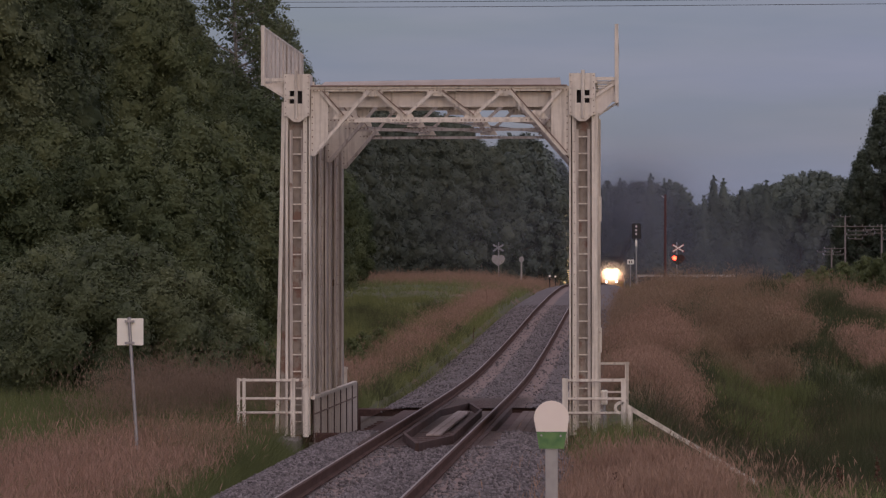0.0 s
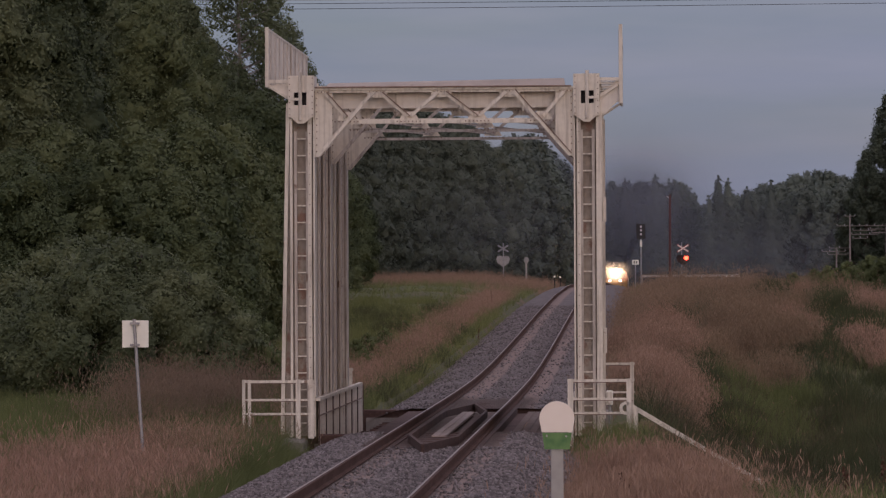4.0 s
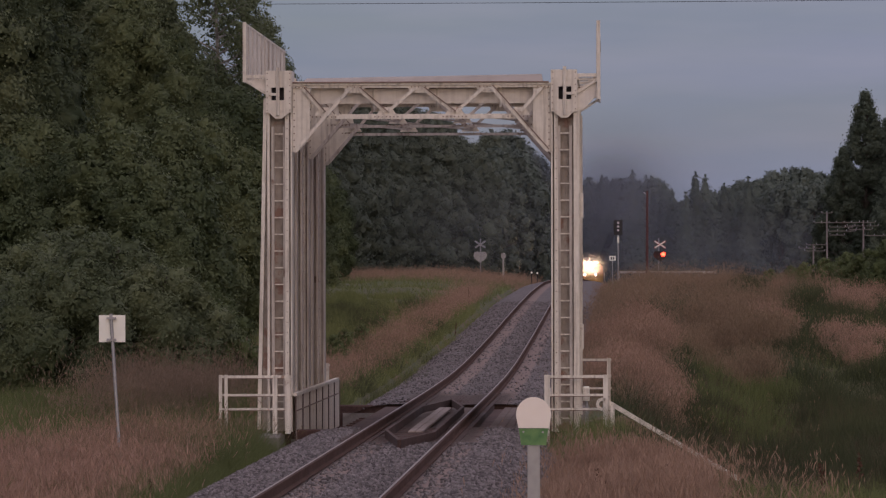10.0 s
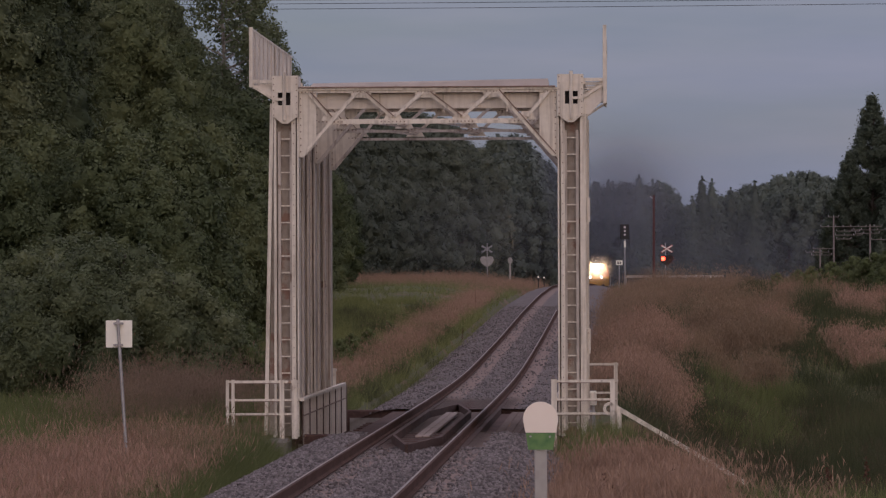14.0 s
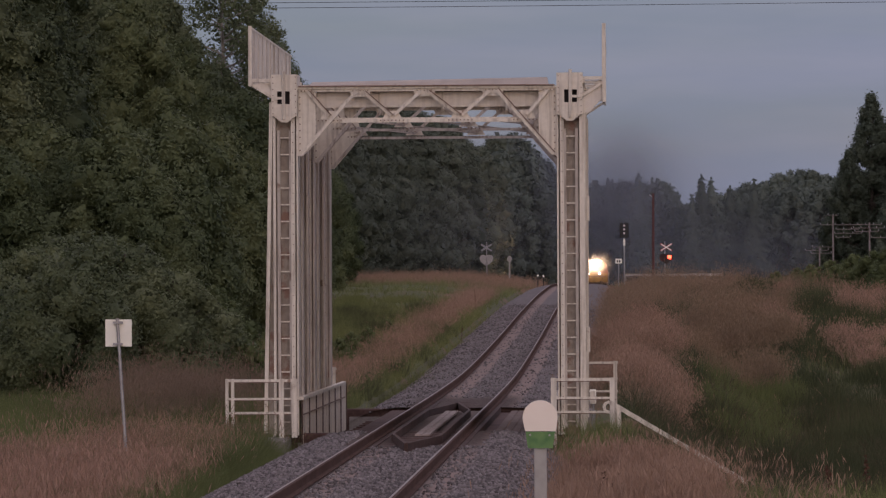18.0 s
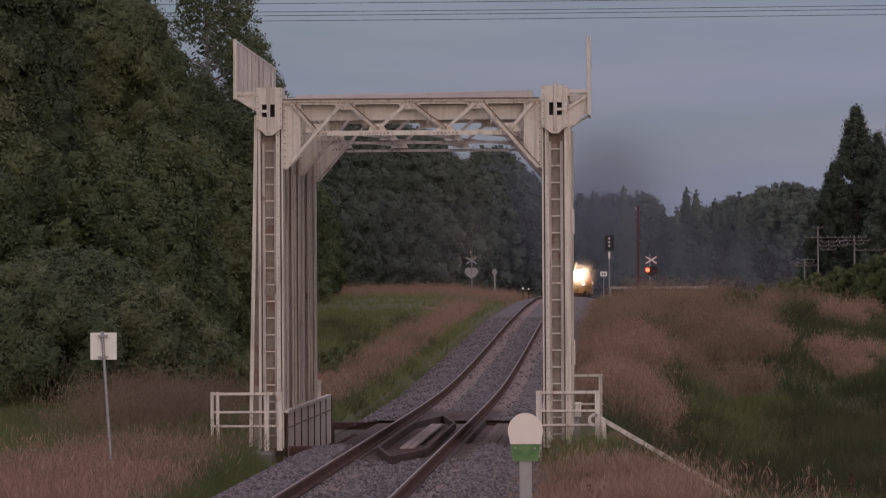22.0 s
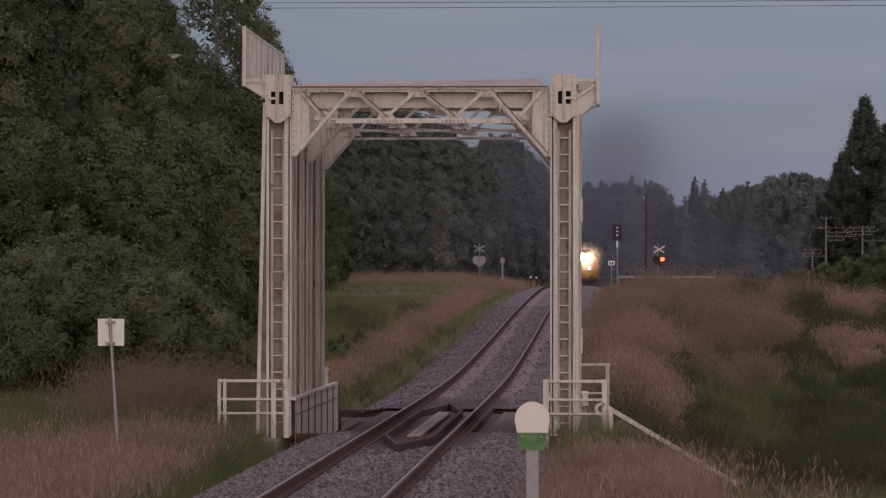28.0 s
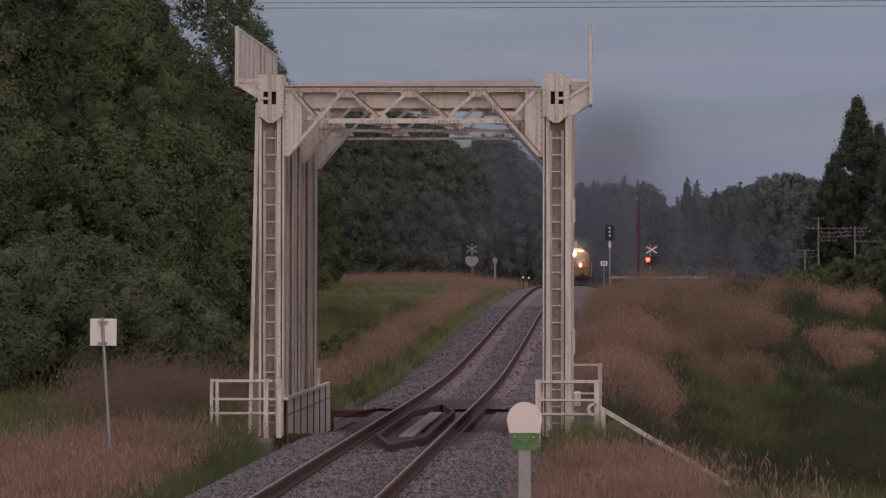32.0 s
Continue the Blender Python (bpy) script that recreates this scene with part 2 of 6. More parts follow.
FIREWEED = leaf_mat("faded_pink_flowers", (0.24, 0.13, 0.14), (0.33, 0.19, 0.20), 0.2)
DOCK = mat("withered_brown_stalk", (0.075, 0.036, 0.024), (0.12, 0.062, 0.04), 0.9, fine=20, coarse=3)
GRASS_BROWN = leaf_mat("withered_brown_weeds", (0.088, 0.066, 0.044), (0.135, 0.104, 0.070), 0.25)
GRASS_DARK = leaf_mat("dark_green_weeds", (0.050, 0.064, 0.030), (0.082, 0.092, 0.044), 0.25)
FENCE_SHEET = mat("stained_fence_sheet", (0.66, 0.575, 0.47), (0.76, 0.675, 0.56), 0.8, fine=6, coarse=1.2, bump=0.2, stain=(0.26, 0.18, 0.13), stain_at=0.60, streak=0.5)
POLE_GREY = mat("grey_pole_timber", (0.19, 0.165, 0.16), (0.28, 0.245, 0.24), 0.9, fine=12, coarse=2)
ASPHALT = mat("grey_asphalt", (0.05, 0.048, 0.048), (0.075, 0.072, 0.07), 0.9, fine=18, coarse=1)
LOCO_RED = mat("faded_red_loco_paint", (0.10, 0.034, 0.026), (0.16, 0.052, 0.036), 0.5, fine=5, coarse=0.8, bump=0.05, stain=(0.14, 0.06, 0.045))
LOCO_YELLOW = mat("yellow_loco_paint", (0.21, 0.128, 0.036), (0.28, 0.168, 0.048), 0.5, fine=5, coarse=0.8, bump=0.05, stain=(0.35, 0.20, 0.07), stain_at=0.66)
LOCO_DARK = mat("sooty_underframe", (0.028, 0.022, 0.02), (0.055, 0.045, 0.04), 0.8, fine=6, coarse=1)
GLASS_DARK = mat("dark_cab_glass", (0.015, 0.017, 0.02), (0.025, 0.027, 0.03), 0.08, fine=3, coarse=1, bump=0.0, spec=0.6)
FEATHER = mat("grey_bird_feathers", (0.16, 0.15, 0.145), (0.30, 0.285, 0.27), 0.8, fine=20, coarse=4)
LOW_LAMP = glow("burning_marker_lamp", (1.0, 0.88, 0.78), 7.0)
HEADLAMP = glow("burning_headlamp", (1.0, 0.60, 0.27), 2000.0)
RED_LAMP = glow("burning_red_lamp", (1.0, 0.06, 0.025), 9.0)
SIGNAL_LAMP = glow("dim_signal_lamp", (0.45, 0.40, 0.42), 0.35)


def ground_mat():
    """Soil and low turf: green, red-brown and dry patches by noise."""
    m = mat("turf_and_soil", (0.070, 0.080, 0.036), (0.11, 0.105, 0.055), 0.95, fine=3.0, coarse=0.12, bump=0.5, stain=(0.17, 0.115, 0.075), stain_at=0.53)
    return m


GROUND = ground_mat()


def bed_mat():
    """Crushed stone with a tan, dusty strip along each rail and rust by the bridge."""
    m = mat("ballast_bed", (0.098, 0.083, 0.080), (0.205, 0.176, 0.170), 0.95, fine=22.0, coarse=1.2, bump=0.9)
    n, l = m.node_tree.nodes, m.node_tree.links
    bsdf = n["Principled BSDF"]
    src = bsdf.inputs["Base Color"].links[0].from_socket
    uv = n.new("ShaderNodeUVMap")
    sep = n.new("ShaderNodeSeparateXYZ")
    l.new(uv.outputs["UV"], sep.inputs[0])
    ab = n.new("ShaderNodeMath")
    ab.operation = "ABSOLUTE"
    l.new(sep.outputs["X"], ab.inputs[0])
    shift = n.new("ShaderNodeMath")
    shift.operation = "SUBTRACT"
    shift.inputs[1].default_value = 0.30
    l.new(sep.outputs["X"], shift.inputs[0])
    ab0 = n.new("ShaderNodeMath")
    ab0.operation = "ABSOLUTE"
    l.new(shift.outputs[0], ab0.inputs[0])
    sub = n.new("ShaderNodeMath")
    sub.operation = "SUBTRACT"
    sub.inputs[1].default_value = 0.80
    l.new(ab0.outputs[0], sub.inputs[0])
    ab2 = n.new("ShaderNodeMath")
    ab2.operation = "ABSOLUTE"
    l.new(sub.outputs[0], ab2.inputs[0])
    nz = n.new("ShaderNodeTexNoise")
    nz.inputs["Scale"].default_value = 5.0
    co = n.new("ShaderNodeTexCoord")
    l.new(co.outputs["Object"], nz.inputs["Vector"])
    ad = n.new("ShaderNodeMath")
    ad.operation = "MULTIPLY_ADD"
    ad.inputs[1].default_value = 0.22
    l.new(nz.outputs["Fac"], ad.inputs[0])
    l.new(ab2.outputs[0], ad.inputs[2])
    r = n.new("ShaderNodeMapRange")
    r.inputs["From Min"].default_value, r.inputs["From Max"].default_value = 0.40, 0.30
    l.new(ad.outputs[0], r.inputs["Value"])
    mx = n.new("ShaderNodeMix")
    mx.data_type = "RGBA"
    mx.inputs[7].default_value = (0.245, 0.182, 0.158, 1)
    l.new(r.outputs["Result"], mx.inputs["Factor"])
    l.new(src, mx.inputs[6])
    # rust and oil dropped on the bed before and behind the bridge
    mid = n.new("ShaderNodeMath")
    mid.operation = "SUBTRACT"
    mid.inputs[1].default_value = 81.0
    l.new(sep.outputs["Y"], mid.inputs[0])
    far = n.new("ShaderNodeMath")
    far.operation = "ABSOLUTE"
    l.new(mid.outputs[0], far.inputs[0])
    wob = n.new("ShaderNodeMath")
    wob.operation = "MULTIPLY_ADD"
    wob.inputs[1].default_value = 6.0
    l.new(nz.outputs["Fac"], wob.inputs[0])
    l.new(far.outputs[0], wob.inputs[2])
    r1 = n.new("ShaderNodeMapRange")
    r1.inputs["From Min"].default_value, r1.inputs["From Max"].default_value = 20.0, 16.0
    l.new(wob.outputs[0], r1.inputs["Value"])
    r2 = n.new("ShaderNodeMapRange")
    r2.inputs["From Min"].default_value, r2.inputs["From Max"].default_value = 1.5, 1.1
    l.new(ab.outputs[0], r2.inputs["Value"])
    both = n.new("ShaderNodeMath")
    both.operation = "MULTIPLY"
    l.new(r1.outputs["Result"], both.inputs[0])
    l.new(r2.outputs["Result"], both.inputs[1])
    rust = n.new("ShaderNodeMix")
    rust.data_type = "RGBA"
    rust.inputs[7].default_value = (0.085, 0.060, 0.050, 1)
    l.new(both.outputs[0], rust.inputs["Factor"])
    l.new(mx.outputs[2], rust.inputs[6])
    l.new(rust.outputs[2], bsdf.inputs["Base Color"])
    return m


BED = bed_mat()


# ---- mesh tools ----
class Shape:
    """Points and faces that are gathered and then become one mesh."""

    def __init__(self):
        self.v, self.f = [], []

    def quad(self, a, b, c, d):
        k = len(self.v)
        self.v += [a, b, c, d]
        self.f.append((k, k + 1, k + 2, k + 3))

    def hexa(self, p):
        """Eight corners: four below, four above, both the same way round."""
        k = len(self.v)
        self.v += [tuple(q) for q in p]
        for q in ((3, 2, 1, 0), (4, 5, 6, 7), (0, 1, 5, 4), (1, 2, 6, 5), (2, 3, 7, 6), (3, 0, 4, 7)):
            self.f.append(tuple(k + i for i in q))

    def box(self, x0, x1, y0, y1, z0, z1):
        self.hexa([(x0, y0, z0), (x1, y0, z0), (x1, y1, z0), (x0, y1, z0), (x0, y0, z1), (x1, y0, z1), (x1, y1, z1), (x0, y1, z1)])
        return self

    def soft_box(self, x0, x1, y0, y1, z0, z1, e=0.01):
        """A box with its upright and top edges chamfered."""
        ring = [(x0 + e, y0), (x1 - e, y0), (x1, y0 + e), (x1, y1 - e), (x1 - e, y1), (x0 + e, y1), (x0, y1 - e), (x0, y0 + e)]
        cx, cy = (x0 + x1) / 2, (y0 + y1) / 2
        top = [(x + (e if x < cx else -e), y + (e if y < cy else -e), z1) for x, y in ring]
        self.rings([[(x, y, z0) for x, y in ring], [(x, y, z1 - e) for x, y in ring], top])
        return self

    def rings(self, loops, caps=True, closed=True):
        k, n = len(self.v), len(loops[0])
        for lp in loops:
            self.v += [tuple(p) for p in lp]
        for i in range(len(loops) - 1):
            for j in range(n if closed else n - 1):
                a, b = k + i * n + j, k + i * n + (j + 1) % n
                self.f.append((a, b, b + n, a + n))
        if caps:
            self.f.append(tuple(k + j for j in reversed(range(n))))
            self.f.append(tuple(k + (len(loops) - 1) * n + j for j in range(n)))
        return self

    def tube(self, p, q, r0, r1=None, n=8):
        r0, r1 = float(r0), float(r0 if r1 is None else r1)
        p, q = Vector(p), Vector(q)
        d = (q - p).normalized()
        u = d.orthogonal().normalized()
        w = d.cross(u)
        def ring(c, r):
            return [c + r * (math.cos(6.28318 * i / n) * u + math.sin(6.28318 * i / n) * w) for i in range(n)]
        return self.rings([ring(p, r0), ring(q, r1)])

    def bar(self, p, q, wide, thick, up=(0, 1, 0)):
        """A straight bar of rectangular section from p to q; wide across, thick along up."""
        p, q = Vector(p), Vector(q)
        d = (q - p).normalized()
        t = Vector(up)
        t = (t - t.dot(d) * d).normalized()
        s = d.cross(t)
        a, b = s * wide / 2, t * thick / 2
        self.hexa([p - a - b, p + a - b, p + a + b, p - a + b, q - a - b, q + a - b, q + a + b, q - a + b])
        return self

    def ball(self, c, r, n=10, m=6, sz=1.0):
        loops = []
        for i in range(1, m):
            a = math.pi * i / m
            loops.append([(c[0] + r * math.sin(a) * math.cos(6.28318 * j / n), c[1] + r * math.sin(a) * math.sin(6.28318 * j / n), c[2] - r * sz * math.cos(a)) for j in range(n)])
        return self.rings(loops)

    def plate(self, outline, y0, y1):
        """A flat plate upright across the track: outline of (x, z), from y0 to y1."""
        return self.rings([[(x, y0, z) for x, z in outline], [(x, y1, z) for x, z in outline]])

    def mesh(self, name, material, smooth=False):
        me = bpy.data.meshes.new(name)
        me.from_pydata(self.v, [], self.f)
        me.materials.append(material)
        if smooth:
            me.shade_smooth()
        return me


def part(name, shape, material, parent=None, label="", at=(0, 0, 0), smooth=False):
    """One mesh object under a thing or a part."""
    me = shape.mesh(name, material, smooth) if isinstance(shape, Shape) else shape
    ob = new(name, me)
    ob.location = at
    if parent:
        ob.parent = parent
    if label:
        ob["label"] = label
    return ob


def thing(name, label, category, at=(0, 0, 0), group="", kind=""):
    return tagged(move(new(name), at), label, category, group, kind)


def move(ob, at):
    ob.location = at
    return ob


def from_arrays(name, verts, faces, material):
    me = bpy.data.meshes.new(name)
    v = np.asarray(verts, dtype=np.float32).reshape(-1, 3)
    f = np.asarray(faces, dtype=np.int32)
    k = f.shape[1]
    me.vertices.add(len(v))
    me.vertices.foreach_set("co", v.ravel())
    me.loops.add(f.size)
    me.loops.foreach_set("vertex_index", f.ravel())
    me.polygons.add(len(f))
    me.polygons.foreach_set("loop_start", np.arange(0, f.size, k, dtype=np.int32))
    me.update(calc_edges=True)
    me.validate()
    me.materials.append(material)
    return me


# ---- the lie of the land ----
STEP = np.arange(-400, 1500, 1.0)
K_Z = [(-400, 0), (92, 0), (108, 0.05), (120, 0.22), (145, 0.68), (180, 1.42), (220, 2.12), (260, 2.60), (300, 2.78), (340, 2.80), (379, 2.63), (398, 2.43), (416, 2.19), (443, 1.75), (470, 1.36), (500, 0.85), (620, -0.3), (1500, -0.3)]
K_X = [(-400, -3.66), (270, -3.66), (330, -3.22), (379, -2.60), (398, -2.62), (416, -2.62), (443, -2.50), (470, -2.34), (500, -2.10), (560, -0.8), (650, 5), (1500, 90)]


def smooth_table(knots, width):
    y = np.interp(STEP, [k[0] for k in knots], [k[1] for k in knots])
    g = np.exp(-0.5 * (np.arange(-3 * width, 3 * width + 1) / width) ** 2)
    pad = np.pad(y, 3 * width, mode="edge")
    return np.convolve(pad, g / g.sum(), mode="valid")


TAB_Z, TAB_X = smooth_table(K_Z, 6), smooth_table(K_X, 12)


def rail_z(y):
    return np.interp(y, STEP, TAB_Z)


def rail_x(y):
    return np.interp(y, STEP, TAB_X)


def ease(v, a, b):
    t = np.clip((v - a) / (b - a), 0, 1)
    return t * t * (3 - 2 * t)


def waves(x, y):
    """Gentle unevenness of the ground."""
    return 0.10 * np.sin(x * 0.43 + 1.3 * np.sin(y * 0.11)) + 0.09 * np.sin(y * 0.31 + 0.7 * np.sin(x * 0.21)) + 0.05 * np.sin(x * 1.1 + y * 0.83)


def land(x, y):
    """Height of the ground."""
    x, y = np.asarray(x, float), np.asarray(y, float)
    d = x - rail_x(y)
    base = rail_z(y) - 0.75
    left = -d
    # meadow beside the track, rising towards the wood
    zl = base + 0.28 * ease(y, 91, 97) + 0.25 * ease(left, 4, 10) + 1.0 * ease(left, 9, 30) * ease(y, 90, 140) * (1 - 0.8 * ease(y, 200, 280)) + 0.28 * ease(left, 4, 9) * ease(y, 200, 280)
    # bank beyond the hollow; the hollow itself beside the bridge
    zr = base + 0.35 * ease(d, 2.5, 4.5)
    bank = 1.15 * ease(y, 98, 170) - 1.15 * ease(y, 172, 265)
    hollow = -2.8 * ease(d, 3.6, 8.0) * ease(y, 50, 68) * (1 - ease(y, 84, 150))
    rise = 2.0 * ease(d, 11, 34) * ease(y, 80, 150)
    zr = zr + bank * ease(d, 2.6, 5.5) + hollow + rise
    z = np.where(d < 0, zl, zr)
    calm = ease(np.abs(d), 3.2, 6.0)
    # the bed under the track, open below the bridge
    z = np.where(np.abs(d) < 3.0, base - 0.1, z)
    z = z - 1.5 * (1 - ease(np.abs(d), 5.2, 6.4)) * ease(y, 73.6, 74.4) * (1 - ease(y, 87.6, 88.4))
    far = 1 - ease(y, 600, 1100)
    hump = (0.32 * np.sin(x * 0.8 + 0.9 * np.sin(y * 0.09)) * np.sin(y * 0.17 + 1.0) + 0.2 * np.sin(x * 1.7 + y * 0.13)) * ease(d, 3.5, 6.0) * ease(y, 84, 100) * (1 - ease(y, 170, 220))
    return (z + waves(x, y) * calm + hump) * far + (1 - far) * 0.0


# ---- ground ----
def spaced(stops):
    out = []
    for a, b, s in stops:
        out += list(np.arange(a, b, s))
    return np.array(out + [stops[-1][1]])


def build_ground():
    xs = spaced([(-2600, -400, 200), (-400, -80, 20), (-80, -24, 4), (-24, -10, 1.0), (-10, 8, 0.4), (8, 24, 1.0), (24, 80, 4), (80, 400, 20), (400, 2600, 200)])
    ys = spaced([(-400, -40, 40), (-40, 30, 5), (30, 110, 0.8), (110, 200, 2), (200, 620, 6), (620, 1100, 40), (1100, 4800, 370)])
    gx, gy = np.meshgrid(xs, ys)
    v = np.stack([gx, gy, land(gx, gy)], -1).reshape(-1, 3)
    nx, ny = len(xs), len(ys)
    i, j = np.meshgrid(np.arange(nx - 1), np.arange(ny - 1))
    a = (j * nx + i).ravel()
    f = np.stack([a, a + 1, a + 1 + nx, a + nx], -1)
    me = from_arrays("ground", v, f, GROUND)
    me.shade_smooth()
    return tagged(new("ground", me), "rough turf with red-brown grass and a hollow beside the bridge", "ground", kind="structure")


ground = build_ground()

BRIDGE_A, BRIDGE_B = 74.0, 88.0
BED_PROFILE = [(-3.3, -0.95), (-2.75, -0.62), (-2.35, -0.40), (-1.95, -0.24), (-1.5, -0.20), (-0.9, -0.19), (-0.4, -0.20), (0.0, -0.21), (0.4, -0.20), (0.9, -0.19), (1.5, -0.20), (1.95, -0.24), (2.35, -0.40), (2.75, -0.62), (3.3, -0.95)]


def build_bed(y0, y1, step):
    ys = np.arange(y0, y1 + 0.01, step)
    d = np.array([p[0] for p in BED_PROFILE])
    h = np.array([p[1] for p in BED_PROFILE])
    gd, gy = np.meshgrid(d, ys)
    gh = np.broadcast_to(h, gd.shape)
    wob = 0.018 * np.sin(gy * 2.3 + gd * 5) + 0.012 * np.sin(gy * 5.1 - gd * 3.3)
    v = np.stack([gd + rail_x(gy), gy, rail_z(gy) + gh + wob * (np.abs(gd) > 1.0)], -1).reshape(-1, 3)
    nx, ny = len(d), len(ys)
    i, j = np.meshgrid(np.arange(nx - 1), np.arange(ny - 1))
    a = (j * nx + i).ravel()
    f = np.stack([a, a + 1, a + 1 + nx, a + nx], -1)
    me = from_arrays("ballast_bed", v, f, BED)
    me.shade_smooth()
    uv = me.uv_layers.new(name="UVMap")
    li = np.empty(len(me.loops), dtype=np.int32)
    me.loops.foreach_get("vertex_index", li)
    flat = np.stack([gd.ravel(), gy.ravel()], -1)[li]
    uv.data.foreach_set("uv", flat.astype(np.float32).ravel())
    return tagged(new("ballast_bed", me), "bed of crushed grey stone under the railway track", "track bed", kind="structure")


build_bed(-60, BRIDGE_A, 0.5)
build_bed(BRIDGE_B, 620, 2.0)

# ---- rails ----
RAIL_SECTION = [(-0.075, -0.172), (0.075, -0.172), (0.075, -0.155), (0.012, -0.14), (0.012, -0.05), (0.036, -0.04), (0.036, -0.003), (-0.036, -0.003), (-0.036, -0.04), (-0.012, -0.05), (-0.012, -0.14), (-0.075, -0.155)]


def rail_rows():
    return np.concatenate([np.arange(-60, 100, 4.0), np.arange(100, 520, 5.0), np.arange(520, 640, 10.0)])


track = thing("railway_track", "single railway track of rusted rails with worn shiny heads", "railway track")
for side in (-0.8, 0.8):
    s, head = Shape(), Shape()
    loops, caps = [], []
    for y in rail_rows():
        x, z = float(rail_x(y)) + side, float(rail_z(y))
        loops.append([(x + a, y, z + b) for a, b in RAIL_SECTION])
        caps.append([(x - 0.032, y, z - 0.003), (x - 0.002, y, z - 0.003), (x - 0.004, y, z + 0.002), (x - 0.030, y, z + 0.002)])
    s.rings(loops)
    head.rings(caps)
    rail = part("rail", s, RAIL_SIDE, track)
    part("rail_head", head, RAIL_TOP, rail, "worn shiny running surface")

# ---- bridge deck ----
TX = -3.66
bridge = thing("railway_bridge", "short dark steel railway bridge with guard rails and timber planks", "bridge", (TX, BRIDGE_A, 0))
L = BRIDGE_B - BRIDGE_A
for d in (-0.8, 0.8):
    part("girder", Shape().box(d - 0.17, d + 0.17, -8.0, L + 7.0, -0.62, -0.176).box(d - 0.24, d + 0.24, -8.0, L + 7.0, -0.66, -0.62), STEEL_DARK, bridge, at=(0, 0, 0))
for d, z in ((-2.22, -0.70), (2.35, -0.27)):
    part("edge_girder", Shape().box(d - 0.12, d + 0.12, -0.6, L + 0.6, -1.25, z - 0.03).box(d - 0.2, d + 0.2, -0.6, L + 0.6, z - 0.03, z), STEEL_DARK, bridge)
for k in range(14):
    y = 0.2 + k * (L - 0.4) / 13
    part("cross_beam", Shape().box(-2.2, 2.2, y - 0.11, y + 0.11, -0.72, -0.50), TIMBER_DARK, bridge)
part("edge_timber", Shape().soft_box(-1.62, -1.20, -0.4, L + 0.1, -0.46, -0.25, 0.03), TIMBER_DARK, bridge, "dark red-brown tarred timber beside the rail")
for d in (1.30, 1.47, 1.64, 1.81, 1.98):
    part("walkway_board", Shape().soft_box(d - 0.082, d + 0.082, -0.3, L + 0.05, -0.31, -0.265), TIMBER_TAN, bridge, "trodden brown walkway board")
part("edge_timber", Shape().soft_box(2.09, 2.22, -0.3, L + 0.1, -0.40, -0.24, 0.02), TIMBER_DARK, bridge)
for y in (-0.32, L + 0.08):
    part("ballast_stop", Shape().soft_box(-2.75, 2.75, y, y + 0.24, -0.9, -0.215, 0.03), TIMBER_DARK, bridge, "dark timber holding back the ballast")
for k in range(9):
    y = -7.6 + k * 0.92
    part("tie", Shape().soft_box(-1.25, 1.25, y - 0.13, y + 0.13, -0.34, -0.195), TIMBER_DARK, bridge)
for k in range(8):
    y = L + 0.4 + k * 0.92
    part("tie", Shape().soft_box(-1.25, 1.25, y - 0.13, y + 0.13, -0.34, -0.195), TIMBER_DARK, bridge)
for s in (-1, 1):
    part("infill_board", Shape().box(min(s * 0.975, s * 1.215), max(s * 0.975, s * 1.215), -0.4, L + 0.1, -0.40, -0.31), TIMBER_DARK, bridge)
part("bridge_floor", Shape().box(-0.62, 0.62, -4.0, L + 0.2, -0.36, -0.27), TIMBER_TAN, bridge)
GUARD = [(0.02, -9.0), (-0.46, -4.6), (-0.46, 8.2), (0.0, 13.3), (0.46, 8.2), (0.46, -5.6)]
for k in range(6):
    (xa, ya), (xb, yb) = GUARD[k], GUARD[(k + 1) % 6]
    part("guard_rail", Shape().bar((xa, ya, -0.12), (xb, yb, -0.12), 0.06, 0.15, (0, 0, 1)), STEEL_DARK, bridge)
for d in (-0.122, 0.024):
    part("plank", Shape().soft_box(d - 0.068, d + 0.068, -2.2, 11.0, -0.21, -0.16), TIMBER, bridge, "grey weathered plank")
for d, y in ((-2.95, -1.2), (2.95, -1.2), (-2.95, L + 0.7), (2.95, L + 0.7)):
    part("abutment", Shape().soft_box(d - 0.22, d + 0.24, y - 0.5, y + 0.75, -1.9, -0.27, 0.05), CONCRETE, bridge, "cracked concrete abutment")
part("abutment_wall", Shape().box(-2.6, 2.6, -0.35, -0.02, -2.3, -0.40), CONCRETE, bridge, "cracked concrete abutment")
part("abutment_wall", Shape().box(-2.6, 2.6, L + 0.02, L + 0.35, -2.3, -0.40), CONCRETE, bridge, "cracked concrete abutment")


# ---- portal over the bridge ----
KNEE_FRONT = ((2.535, 5.24), (2.44, 5.24), (2.19, 5.50), (2.19, 6.52), (2.535, 6.52))
KNEE_BACK = ((2.535, 5.24), (2.44, 5.24), (1.85, 5.93), (1.95, 6.52), (2.535, 6.52))


